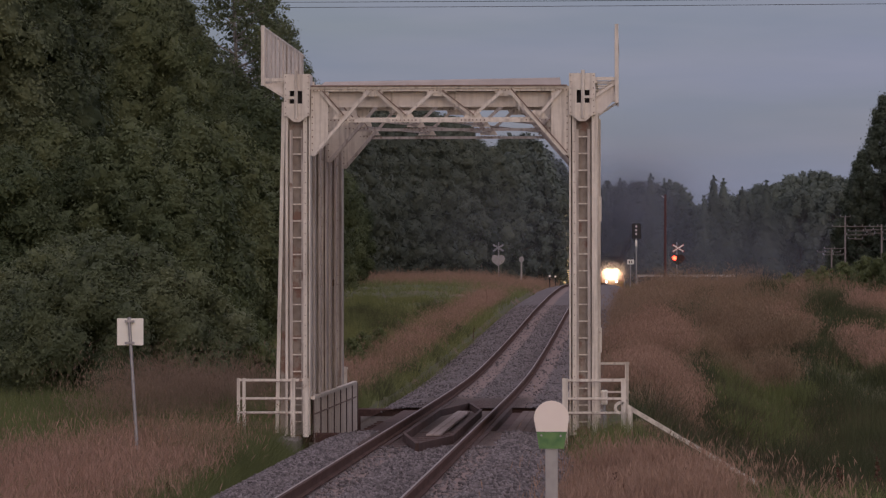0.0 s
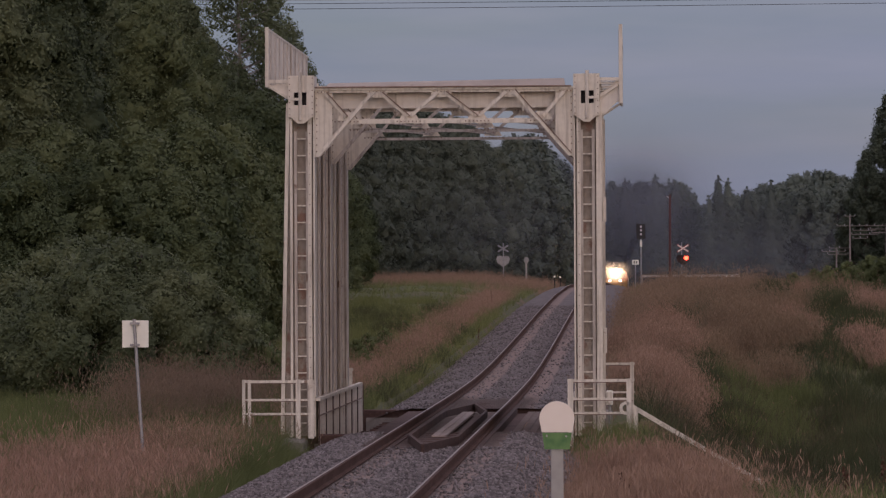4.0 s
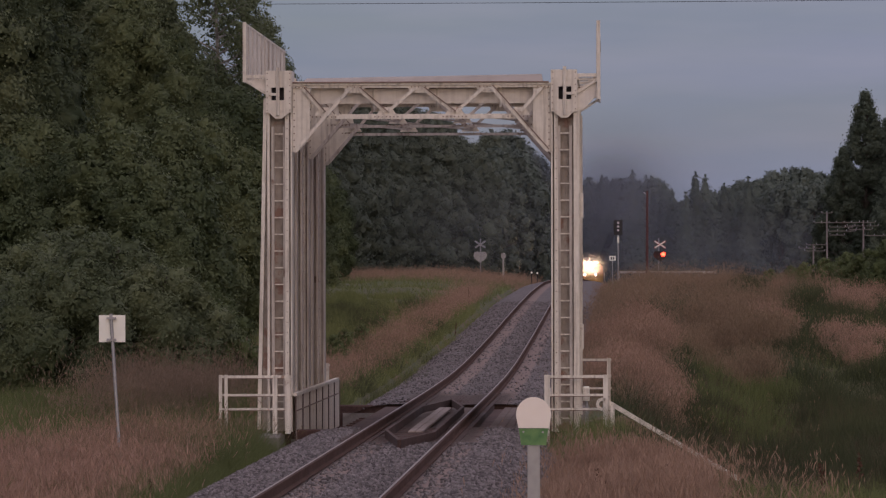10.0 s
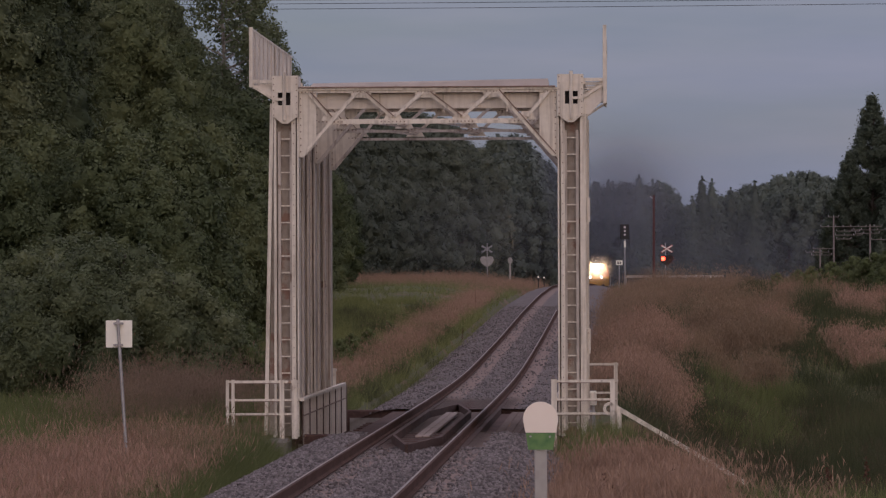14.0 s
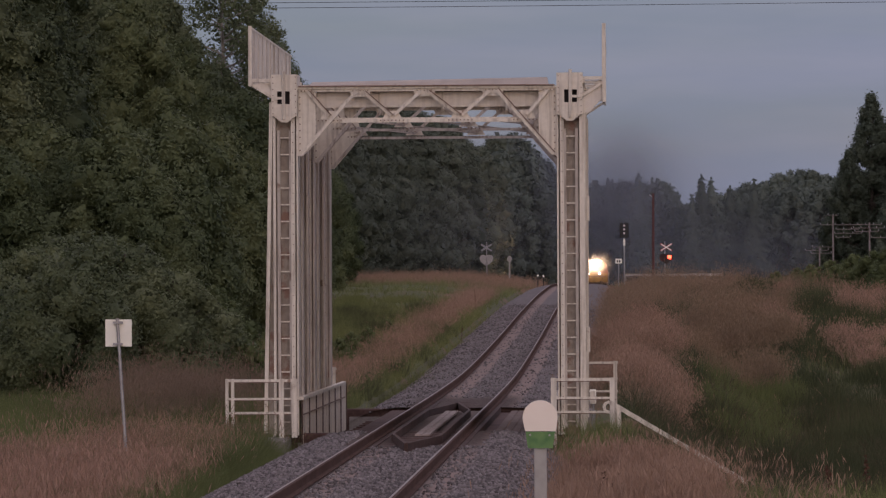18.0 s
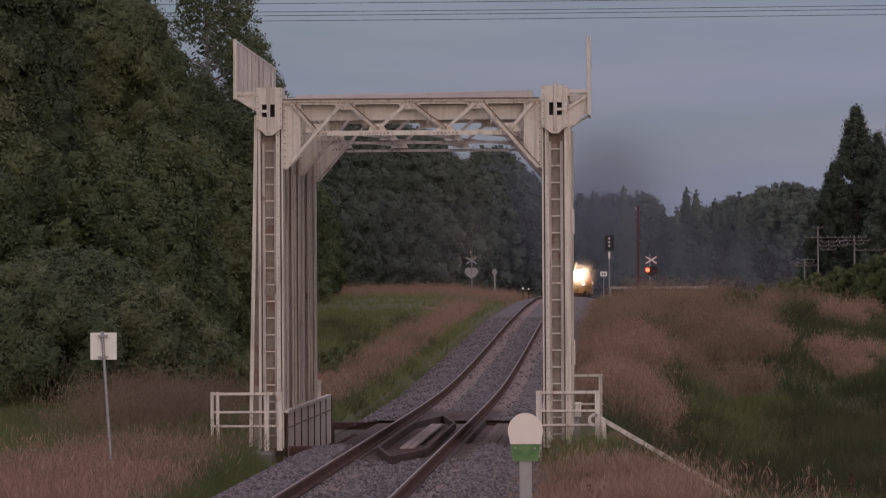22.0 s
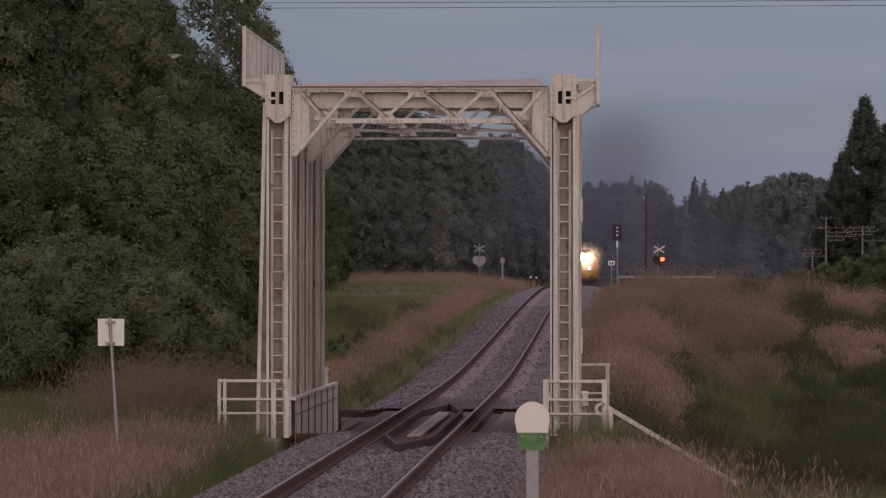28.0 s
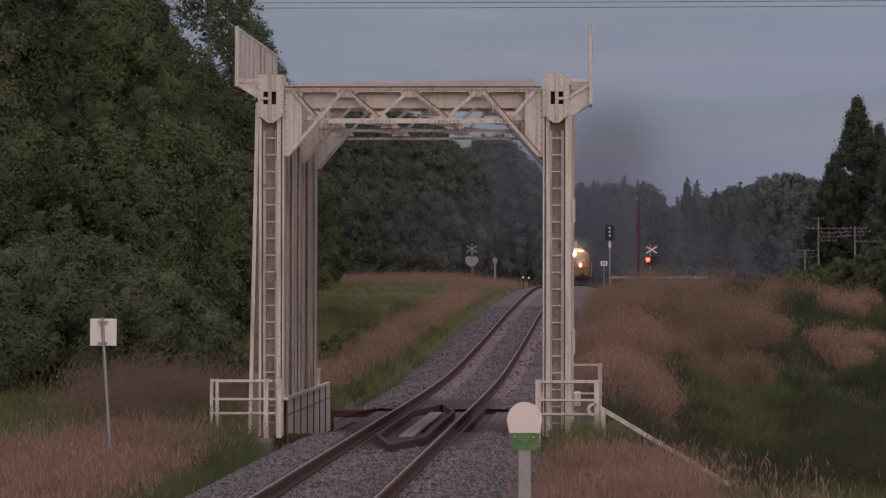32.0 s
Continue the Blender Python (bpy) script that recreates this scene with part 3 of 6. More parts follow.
def build_portal():
    p = thing("portal_frame", "tall riveted white steel portal with ladders and a trussed crossbeam", "portal", (TX, 73.3, 0))
    frames = (0.0, 3.95, 8.2)
    for y in frames:
        for s in (-1, 1):
            channel = [(2.54, 0.0), (2.572, 0.0), (2.572, 0.47), (2.68, 0.47), (2.68, 0.5), (2.54, 0.5)][::s]
            # rear frames take the darker paint copy, shade put into its colour
            col = part("column", Shape().rings([[(s * a, y + b, z) for a, b in channel] for z in (-0.24, 6.62)]), PAINT if y == 0 else PAINT_DIRTY_SHADE, p)
            part("front_flange", Shape().box(min(s * 2.60, s * 2.68), max(s * 2.60, s * 2.68), y, y + 0.03, -0.24, 6.62), PAINT if y == 0 else PAINT_DIRTY_SHADE, col)
            part("outer_flange", Shape().box(min(s * 2.98, s * 3.03), max(s * 2.98, s * 3.03), y - 0.01, y + 0.5, -0.24, 6.62), PAINT if y == 0 else PAINT_DIRTY_SHADE, col)
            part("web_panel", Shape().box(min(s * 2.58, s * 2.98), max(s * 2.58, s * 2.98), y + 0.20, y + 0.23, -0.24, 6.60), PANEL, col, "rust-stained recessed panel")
            # leaning outer strut
            part("outer_strut", Shape().bar((-3.20 if s < 0 else 3.055, y + 0.05, -0.2), (s * 3.065, y + 0.05, 6.3), 0.07, 0.10), PAINT, p)
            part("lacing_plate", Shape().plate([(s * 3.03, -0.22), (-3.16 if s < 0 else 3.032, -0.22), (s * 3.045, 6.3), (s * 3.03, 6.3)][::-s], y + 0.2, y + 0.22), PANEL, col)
            rv = Shape()
            for k in range(33):
                z = -0.1 + k * 0.2
                rv.box(s * 2.64 - 0.008, s * 2.64 + 0.008, y - 0.010, y + 0.001, z, z + 0.015)
            tagged(part("rivets", rv, RUST_SHADE, col), kind="stuff")
            # ladder
            if y == 0:
                for e in (2.695, 2.925):
                    part("ladder_rail", Shape().box(s * e - 0.028, s * e + 0.028, y + 0.06, y + 0.12, -0.1, 5.75), PAINT_DIRTY_SHADE, p)
                for k in range(18):
                    z = 0.02 + k * 0.3285
                    part("rung", Shape().box(min(s * 2.71, s * 2.91), max(s * 2.71, s * 2.91), y + 0.075, y + 0.105, z - 0.012, z + 0.012), PAINT, p)
            # head block
            head = part("head_block", Shape().box(min(s * 2.54, s * 3.05), max(s * 2.54, s * 3.05), y - 0.09, y - 0.06, 6.51, 6.84)
                        .box(min(s * 2.54, s * 3.05), max(s * 2.54, s * 3.05), y - 0.09, y - 0.06, 6.02, 6.26)
                        .box(min(s * 2.54, s * 2.69), max(s * 2.54, s * 2.69), y - 0.09, y - 0.06, 6.26, 6.51)
                        .box(min(s * 2.94, s * 3.05), max(s * 2.94, s * 3.05), y - 0.09, y - 0.06, 6.26, 6.51)
                        .box(min(s * 2.54, s * 2.57), max(s * 2.54, s * 2.57), y - 0.06, y + 0.56, 6.02, 6.84)
                        .box(min(s * 3.02, s * 3.05), max(s * 3.02, s * 3.05), y - 0.06, y + 0.56, 6.02, 6.84)
                        .box(min(s * 2.575, s * 3.015), max(s * 2.575, s * 3.015), y - 0.055, y + 0.55, 6.79, 6.835)
                        .plate([(s * 2.58, 6.02), (s * 3.0, 6.02), (s * 2.86, 5.90), (s * 2.74, 5.90)][::s], y - 0.085, y - 0.065), PAINT, p)
            # near-black sheet behind the opening paints the shade inside it
            part("slot", Shape().box(min(s * 2.69, s * 2.94), max(s * 2.69, s * 2.94), y + 0.1, y + 0.13, 6.2, 6.55), DARK, head, "black sheet for the shade in the head block's slot")
            part("guide_rod", Shape().tube((s * 2.81, y - 0.12, 5.96), (s * 2.81, y - 0.12, 6.90), 0.035), PAINT, head)
            part("slot_bar", Shape().box(min(s * 2.81, s * 3.0), max(s * 2.81, s * 3.0), y - 0.13, y - 0.09, 6.35, 6.40), PAINT, head)
            hb = Shape()
            for k in range(7):
                z = 6.06 + k * 0.12
                for e in (2.575, 3.02):
                    hb.box(s * e - 0.009, s * e + 0.009, y - 0.104, y - 0.089, z, z + 0.017)
            tagged(part("rivets", hb, RUST_SHADE, head), kind="stuff")
            # knee plate between column and beam
            part("knee_plate", Shape().plate([(s * x, z) for x, z in (KNEE_FRONT if y == 0 else KNEE_BACK)][::-s], y + 0.02, y + 0.05), PAINT, p)
            knee = part("knee_flange", Shape().bar((s * 2.47, y - 0.16, 5.25), (s * 1.37, y - 0.16, 6.51), 0.06, 0.06), PAINT if y == 0 else PAINT_DIRTY_SHADE, p)
            if s > 0:
                # rusty edge and the shadow line beside the bar, in one brown strip
                part("angle_leg", Shape().bar((2.505, y - 0.165, 5.28), (1.405, y - 0.165, 6.54), 0.022, 0.09), RUST_SHADE, knee, "rusty upper edge of the angle iron with its shadow line painted in")
        # crossbeam truss
        part("top_chord", Shape().box(-2.54, 2.54, y - 0.06, y + 0.16, 6.55, 6.59).box(-2.54, 2.54, y - 0.02, y + 0.02, 6.50, 6.55), PAINT, p)
        # rear chords and diagonals: shade under the roof is in the darker paint
        if y == 0:
            part("bottom_chord", Shape().box(-1.95, 1.95, y - 0.10, y + 0.16, 5.90, 5.935).box(-1.95, 1.95, y - 0.02, y + 0.01, 5.935, 5.985).box(-1.95, 1.95, y - 0.125, y - 0.105, 5.885, 5.955), PAINT, p)
        else:
            part("bottom_chord", Shape().box(-1.95, 1.95, y - 0.10, y + 0.10, 5.90, 5.925).box(-1.95, 1.95, y - 0.11, y - 0.09, 5.875, 5.93), PAINT_DIRTY_SHADE, p)
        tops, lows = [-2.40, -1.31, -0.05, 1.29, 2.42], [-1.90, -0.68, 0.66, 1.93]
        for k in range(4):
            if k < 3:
                dg = part("truss_diagonal", Shape().bar((tops[k] + 0.06, y - 0.03, 6.50), (lows[k] - 0.02, y - 0.03, 6.02), 0.055, 0.05), PAINT if y == 0 else PAINT_DIRTY_SHADE, p)
                # brown strip: rusty edge, with the diagonal's shadow line painted in
                part("angle_leg", Shape().bar((tops[k] + 0.10, y - 0.04, 6.515), (lows[k] + 0.02, y - 0.04, 6.035), 0.02, 0.09), RUST_SHADE, dg, "rusty upper edge of the angle iron with its shadow line painted in")
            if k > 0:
                part("truss_diagonal", Shape().bar((tops[k + 1] - 0.06, y - 0.045, 6.50), (lows[k] + 0.02, y - 0.045, 6.02), 0.06, 0.04), PAINT if y == 0 else PAINT_DIRTY_SHADE, p)
            part("gusset", Shape().plate([(lows[k] - 0.2, 5.96), (lows[k] + 0.2, 5.96), (lows[k] + 0.1, 6.12), (lows[k] - 0.1, 6.12)], y - 0.015, y + 0.005), PAINT, p)
        bolts = Shape()
        for x in lows:
            for k in range(-3, 4):
                bolts.box(x + 0.075 * k - 0.011, x + 0.075 * k + 0.011, y - 0.14, y - 0.125, 5.915, 5.94)
        for x in tops:
            for k in range(-2, 3):
                bolts.box(x + 0.07 * k - 0.01, x + 0.07 * k + 0.01, y - 0.03, y - 0.015, 6.505, 6.528)
        for s in (-1, 1):
            for k in range(9):
                bolts.box(s * 2.50 - 0.011, s * 2.50 + 0.011, y + 0.005, y + 0.02, 5.34 + 0.13 * k, 5.362 + 0.13 * k)
                q = k / 8
                bolts.box(s * (2.40 - 0.55 * q) - 0.011, s * (2.40 - 0.55 * q) + 0.011, y - 0.09, y - 0.07, 5.33 + 0.63 * q, 5.352 + 0.63 * q)
        tagged(part("rivets", bolts, RUST_SHADE, p), kind="stuff")
        if y == 0:
            web = part("web_plate", Shape().box(-2.19, 2.19, y + 0.24, y + 0.26, 6.20, 6.53), PAINT_PLAIN, p)
            for xa, xb in ((-1.1, -0.25), (0.15, 1.10), (1.50, 2.17)):
                # the shadow line below the top chord, put in as a brown strip
                part("plate_edge", Shape().box(xa, xb, y + 0.205, y + 0.24, 6.495, 6.512), RUST_SHADE, web, "brown strip for the shadow line at the web plate's top")
        for x in (-0.95, 0.3, 1.55) if y == 0 else ():
            part("stiffener", Shape().box(x - 0.02, x + 0.02, y + 0.18, y + 0.24, 6.12, 6.53), PAINT, p)
        for x in tops[1:4]:
            part("gusset", Shape().plate([(x - 0.17, 6.40), (x + 0.17, 6.40), (x + 0.22, 6.54), (x - 0.22, 6.54)], y - 0.015, y + 0.005), PAINT, p)
    # braces and stiffener plates below the roof
    for ya, yb in ((0.0, 3.95), (3.95, 8.2)):
        for k in range(3):
            a, b = -2.0 + k * 1.33, -0.67 + k * 1.33
            part("lateral_brace", Shape().bar((a, ya + 0.2, 6.0), (b, yb - 0.1, 6.0), 0.06, 0.035, (0, 0, 1)), PAINT_DIRTY_SHADE, p)
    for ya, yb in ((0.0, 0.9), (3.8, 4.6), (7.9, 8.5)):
        part("roof_seam", Shape().box(-2.52, 2.5, ya - 0.10, yb, 6.593, 6.617), RUST_SHADE, p, "rusty seam below the roof")
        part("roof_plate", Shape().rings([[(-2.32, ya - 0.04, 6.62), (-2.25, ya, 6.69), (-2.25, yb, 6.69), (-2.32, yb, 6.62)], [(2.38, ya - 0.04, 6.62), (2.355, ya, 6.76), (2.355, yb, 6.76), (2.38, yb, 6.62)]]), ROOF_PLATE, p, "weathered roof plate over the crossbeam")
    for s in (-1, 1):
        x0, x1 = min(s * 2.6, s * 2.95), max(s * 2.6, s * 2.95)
        part("side_beam", Shape().box(x0, x1, 0.5, 8.2, 6.05, 6.10).box(x0, x1, 0.5, 8.2, 6.55, 6.60).box(s * 2.78 - 0.02, s * 2.78 + 0.02, 0.5, 8.2, 6.10, 6.55), PAINT_DIRTY_SHADE, p)
        # lining with a darker base colour than the posts beside it
        part("side_lining", Shape().box(s * 2.66 - 0.01, s * 2.66 + 0.01, 0.52, 8.18, 0.0, 6.04), PANEL, p, "dark patchy lining between the columns")
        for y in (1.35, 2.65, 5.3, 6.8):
            part("side_post", Shape().box(min(s * 2.56, s * 2.60), max(s * 2.56, s * 2.60), y, y + 0.28, 0.2, 6.1).box(min(s * 2.6, s * 2.85), max(s * 2.6, s * 2.85), y + 0.12, y + 0.16, 0.2, 6.1), PAINT_DIRTY_SHADE, p)
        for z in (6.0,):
            part("side_tie", Shape().box(s * 2.72 - 0.03, s * 2.72 + 0.03, 0.5, 8.2, z, z + 0.08), PAINT_DIRTY_SHADE, p)
        # gallery on top with its corrugated side wall
        g = part("gallery_floor", Shape().box(min(s * 3.05, s * 3.09), max(s * 3.05, s * 3.09), -0.02, 9.1, 6.64, 6.70).box(min(s * 3.42, s * 3.46), max(s * 3.42, s * 3.46), -0.02, 9.1, 6.64, 6.70), PAINT, p)
        for k in range(7):
            y = -0.03 + k * 1.45
            part("grating_bar", Shape().box(min(s * 3.05, s * 3.45), max(s * 3.05, s * 3.45), y, y + 0.07, 6.70, 6.765), PAINT, g)
        sheet = Shape()
        n = 76
        loops = []
        for k in range(n + 1):
            x = s * 3.47 + 0.016 * (1 if (k // 2) % 2 else -1)
            loops.append([(x - 0.006, 9.1 * k / n, 6.62), (x + 0.006, 9.1 * k / n, 6.62), (x + 0.006, 9.1 * k / n, 7.74), (x - 0.006, 9.1 * k / n, 7.74)])
        sheet.rings(loops)
        wall = part("gallery_wall", sheet, PAINT, p, "corrugated pale sheet-metal side wall")
        part("wall_cap", Shape().box(s * 3.47 - 0.03, s * 3.47 + 0.03, -0.02, 9.12, 7.74, 7.78), PAINT, wall)
        part("end_plate", Shape().box(s * 3.47 - 0.035, s * 3.47 + 0.035, -0.06, -0.02, 6.62 if s < 0 else 6.26, 7.80), PAINT, wall)
        for k in range(10):
            y = 0.45 + k * 0.9
            part("wall_rib", Shape().box(s * 3.44 - 0.012, s * 3.44 + 0.012, y, y + 0.05, 6.66, 7.74), PAINT_DIRTY_SHADE, wall)
        for y in frames:
            part("bracket", Shape().bar((s * 3.06, y + 0.02, 6.40), (s * 3.46, y + 0.02, 6.66), 0.05, 0.06), PAINT, p)
            if y == 0:
                part("bracket_plate", Shape().plate([(s * x, z) for x, z in ((3.06, 6.08), (3.06, 6.44), (3.41, 6.73), (3.44, 6.34), (3.16, 6.05))][::-s] if s > 0 else [(s * x, z) for x, z in ((3.06, 6.42), (3.06, 6.66), (3.46, 6.66))], y + 0.05, y + 0.07), PAINT_PLAIN, p)
    for k in range(5):
        part("grating_slat", Shape().box(3.07, 3.20 + 0.05 * k, 0.0, 0.04, 6.46 + 0.045 * k, 6.475 + 0.045 * k), PAINT, p)
    for z0, z1 in ((3.95, 4.43), (1.37, 1.86)):
        part("equipment_box", Shape().soft_box(3.095, 3.17, 0.2, 0.52, z0, z1), PAINT, p, "white equipment box on the column")
    part("cable_pipe", Shape().tube((3.05, 0.42, -0.2), (3.05, 0.42, 6.2), 0.02, n=6), PAINT_DIRTY_SHADE, p)
    # low fences beside the track
    for s in (-1, 1):
        x = s * 2.50
        part("fence_rail", Shape().box(x - 0.03, x + 0.06, -0.1, 11.4, 0.46, 0.52), PAINT, p)
        part("fence_rail", Shape().box(x + 0.033, x + 0.046, -0.1, 11.4, 0.155, 0.18), RUST_SHADE, p)
        part("fence_rail", Shape().bar((x, -0.1, -0.12), (x, 12.2, -0.12), 0.04, 0.03), PAINT_DIRTY_SHADE, p)
        for k in range(8):
            y = 0.0 + k * 1.72
            part("fence_post", Shape().box(x + 0.016, x + 0.034, y - 0.02, y + 0.07, -0.60 if s < 0 else -0.26, 0.455), STEEL_DARK, p)
        if s < 0:
            for k in range(7):
                y = 0.07 + k * 1.72
                part("fence_panel", Shape().box(x + 0.005, x + 0.015, y, y + 1.64, -0.60, 0.455), FENCE_SHEET, p, "dull sheet panel of the fence")
    return p


portal = build_portal()


def guard_railing(x0, x1, y, posts, label, lift=0.0):
    """A small white railing across the foot of a column."""
    r = thing("railing", label, "railing", (TX, y, lift), group="railings at the portal")
    for z, h in ((0.86, 0.042), (0.50, 0.034), (0.225, 0.034)):
        part("rail_bar", Shape().box(x0, x1, -0.025, 0.025, z - h, z + h * 0.2), PAINT, r)
        # dark brown strip stands in for the shaded underside of the bar
        part("angle_leg", Shape().box(x0 + 0.004, x1 - 0.004, -0.020, 0.018, z - h - 0.014, z - h - 0.002), RUST_SHADE, r, "dark strip painting the shade under the bar")
    for x, w, z0 in posts:
        part("post", Shape().box(x - w, x + w, -0.035, 0.035, z0, 0.88), PAINT, r)
    return r


guard_railing(-3.96, -2.54, 73.05, [(-3.93, 0.03, -0.55), (-3.82, 0.03, -0.55), (-2.86, 0.045, -0.27), (-2.61, 0.055, -0.27)], "white steel railing at the foot of the portal column")
guard_railing(2.40, 3.68, 73.05, [(2.46, 0.055, -0.55), (3.60, 0.05, -0.75)], "white steel railing at the foot of the portal column")
guard_railing(-3.96, -2.54, 83.2, [(-3.93, 0.03, -0.75), (-2.6, 0.04, -0.3)], "white steel railing behind the portal")
guard_railing(2.40, 3.72, 83.2, [(2.46, 0.04, -0.75), (3.66, 0.04, -2.2)], "white steel railing behind the portal", 0.11)

box_ = thing("junction_box", "small white electrical box on the railing", "junction box", (TX + 3.22, 73.45, 0.28))
part("case", Shape().soft_box(-0.062, 0.062, -0.08, 0.08, 0.08, 0.36), SIGN_WHITE, box_)
part("cover", Shape().soft_box(-0.05, 0.05, -0.1, -0.08, 0.10, 0.33), PAINT, box_)
part("stalk", Shape().tube((0, 0, -1.2), (0, 0, 0.08), 0.03), GALV, box_)

stair = thing("stair_handrail", "white steel handrail leading down the bank from the bridge", "handrail", (TX + 3.56, 72.6, 0.41))
part("rail_bar", Shape().bar((0.0, 0, 0.0), (2.62, 0, -1.55), 0.085, 0.05), PAINT, stair)
for x in (0.17, 1.85):
    part("post", Shape().box(x - 0.04, x + 0.04, -0.03, 0.03, -0.592 * x - 0.72, -0.592 * x), PAINT, stair)
ring_ = Shape()
for k in range(10):
    a, b = radians(60 + 26 * k), radians(60 + 26 * (k + 1))
    ring_.bar((-0.02 + 0.1 * math.cos(a), 0, -0.09 + 0.1 * math.sin(a)), (-0.02 + 0.1 * math.cos(b), 0, -0.09 + 0.1 * math.sin(b)), 0.06, 0.05)
part("end_loop", ring_, PAINT, stair, "curled end of the handrail")
part("lower_wire", Shape().tube((0.17, 0, -0.62), (0.95, 0, -1.12), 0.012, n=5), GALV, stair)


# ---- signs and lamps near the bridge ----
def ground_at(x, y):
    return float(land(x, y))


sx, sy = -8.05, 60.6
sign = thing("sign_post", "square white sign plate seen from behind on a leaning grey pole", "sign", (sx, sy, ground_at(sx, sy)))
sz = 2.168 - ground_at(sx, sy)
part("pole", Shape().tube((0.15, 0, 0.0), (-0.035, 0, sz + 0.02), 0.026, n=10), GALV, sign)
plate_ = part("plate", Shape().box(-0.235, 0.195, 0.045, 0.055, sz - 0.44, sz), SIGN_WHITE, sign, "white enamel plate")
for z in (sz - 0.40, sz - 0.05):
    part("clamp", Shape().box(-0.10, 0.05, -0.035, 0.045, z - 0.018, z + 0.018), GALV, plate_)

gx, gy = -0.815, 40.6
marker = thing("marker_post", "round-topped white marker with a green band on a grey post", "marker", (gx, gy, ground_at(gx, gy)))
gz = ground_at(gx, gy)
top_z = 1.46 - gz
part("post", Shape().soft_box(-0.068, 0.068, 0.0, 0.05, 0.0, top_z - 0.52, 0.01), POST_GREY, marker)
rim = [(0.19 * math.cos(a), top_z - 0.19 + 0.19 * math.sin(a)) for a in np.linspace(radians(-15), radians(195), 26)]
part("face", Shape().plate([(0.165, top_z - 0.335)] + rim + [(-0.165, top_z - 0.335)], -0.022, 0.0), SIGN_GLOBE, marker, "glowing white reflective face")
part("band", Shape().plate([(0.135, top_z - 0.52), (0.160, top_z - 0.340), (-0.160, top_z - 0.340), (-0.135, top_z - 0.52)], -0.020, 0.0), GREEN_BAND, marker, "scuffed green band")
for x, z in ((-0.11, top_z - 0.375), (0.10, top_z - 0.38)):
    part("bolt", Shape().tube((x, -0.03, z), (x, -0.018, z), 0.012), GALV, marker)

# ---- level crossing beyond the rise ----
def saltire(parent, z, arm, wide, front, label):
    for s, (m, w, y) in ((1, (RED_PAINT if front else SIGN_BACK, wide, 0.0)), (-1, (RED_PAINT if front else SIGN_BACK, wide, 0.012))):
        b = part("cross_arm", Shape().bar((-arm * s, y, z - arm * 0.62), (arm * s, y, z + arm * 0.62), w, 0.01), m, parent, label)
        if front:
            part("white_stripe", Shape().bar((-arm * s * 0.93, y - 0.012, z - arm * 0.577), (arm * s * 0.93, y - 0.012, z + arm * 0.577), w * 0.62, 0.008), SIGN_WHITE, b)


CY = 345.0
cx = (1200 - 1109) / 6630 * CY
cz = ground_at(cx, CY)
flash = thing("crossing_signal", "level crossing signal with a red-edged cross and two red lamps", "crossing signal", (cx, CY, cz))
hz = 2.73 + (502 - 440) / 6630 * CY - cz
part("pole", Shape().tube((-0.12, 0.05, 0), (-0.12, 0.05, hz + 0.55), 0.05), GALV, flash)
saltire(flash, hz, 0.52, 0.17, True, "red-edged white cross arm")
bz = hz - 1.0
back = part("backboard", Shape().plate([(0.62, bz + 0.12), (0.52, bz + 0.36), (0.25, bz + 0.42), (0, bz + 0.36), (-0.25, bz + 0.42), (-0.52, bz + 0.36), (-0.62, bz + 0.12), (-0.5, bz - 0.2), (0, bz - 0.58), (0.5, bz - 0.2)], 0.0, 0.04), BLACK, flash, "black heart-shaped backboard")
shutters = []
for x in (-0.34, 0.30):
    lamp = part("lamp", Shape().tube((x, -0.06, bz + 0.1), (x, 0.0, bz + 0.1), 0.19, n=16), RED_LAMP, back, "red flashing lamp")
    part("hood", Shape().rings([[(x + 0.22 * math.cos(a), y, bz + 0.1 + 0.22 * math.sin(a)) for a in np.linspace(0.2, math.pi - 0.2, 9)] for y in (-0.3, 0.0)], caps=False, closed=False), BLACK, back)
    # added disc that swings over the lamp to imitate its flashing
    sh = part("shutter", Shape().tube((0, -0.004, -0.21), (0, 0.004, -0.21), 0.205, n=16), BLACK, back, "dark disc added to hide the lamp while it is off", at=(x, -0.08, bz + 0.31))
    shutters.append(sh)

hx = (882 - 1109) / 6630 * 330
hzg = ground_at(hx, 330)
heart = thing("crossing_signal", "level crossing signal seen from behind with bare grey back", "crossing signal", (hx, 330, hzg))
hh = 2.73 + (502 - 439) / 6630 * 330 - hzg
part("pole", Shape().tube((0.03, -0.05, 0), (0.03, -0.05, hh + 0.5), 0.055), GALV, heart)
saltire(heart, hh, 0.46, 0.15, False, "bare grey cross arm")
bz2 = hh - 1.05
part("backboard", Shape().plate([(0.6, bz2 + 0.12), (0.5, bz2 + 0.36), (0.25, bz2 + 0.42), (0, bz2 + 0.34), (-0.25, bz2 + 0.42), (-0.5, bz2 + 0.36), (-0.6, bz2 + 0.12), (-0.5, bz2 - 0.2), (0, bz2 - 0.58), (0.5, bz2 - 0.2)], 0.0, 0.04), GALV, heart, "bare aluminium heart-shaped backboard")

mx_ = (923 - 1109) / 6630 * 318
mzg = ground_at(mx_, 318)
far_marker = thing("marker_post", "round grey marker on a post seen from behind", "marker", (mx_, 318, mzg))
mh = 2.73 + (502 - 455) / 6630 * 318 - mzg
part("post", Shape().box(-0.07, 0.07, 0, 0.06, 0, mh), POST_GREY, far_marker)
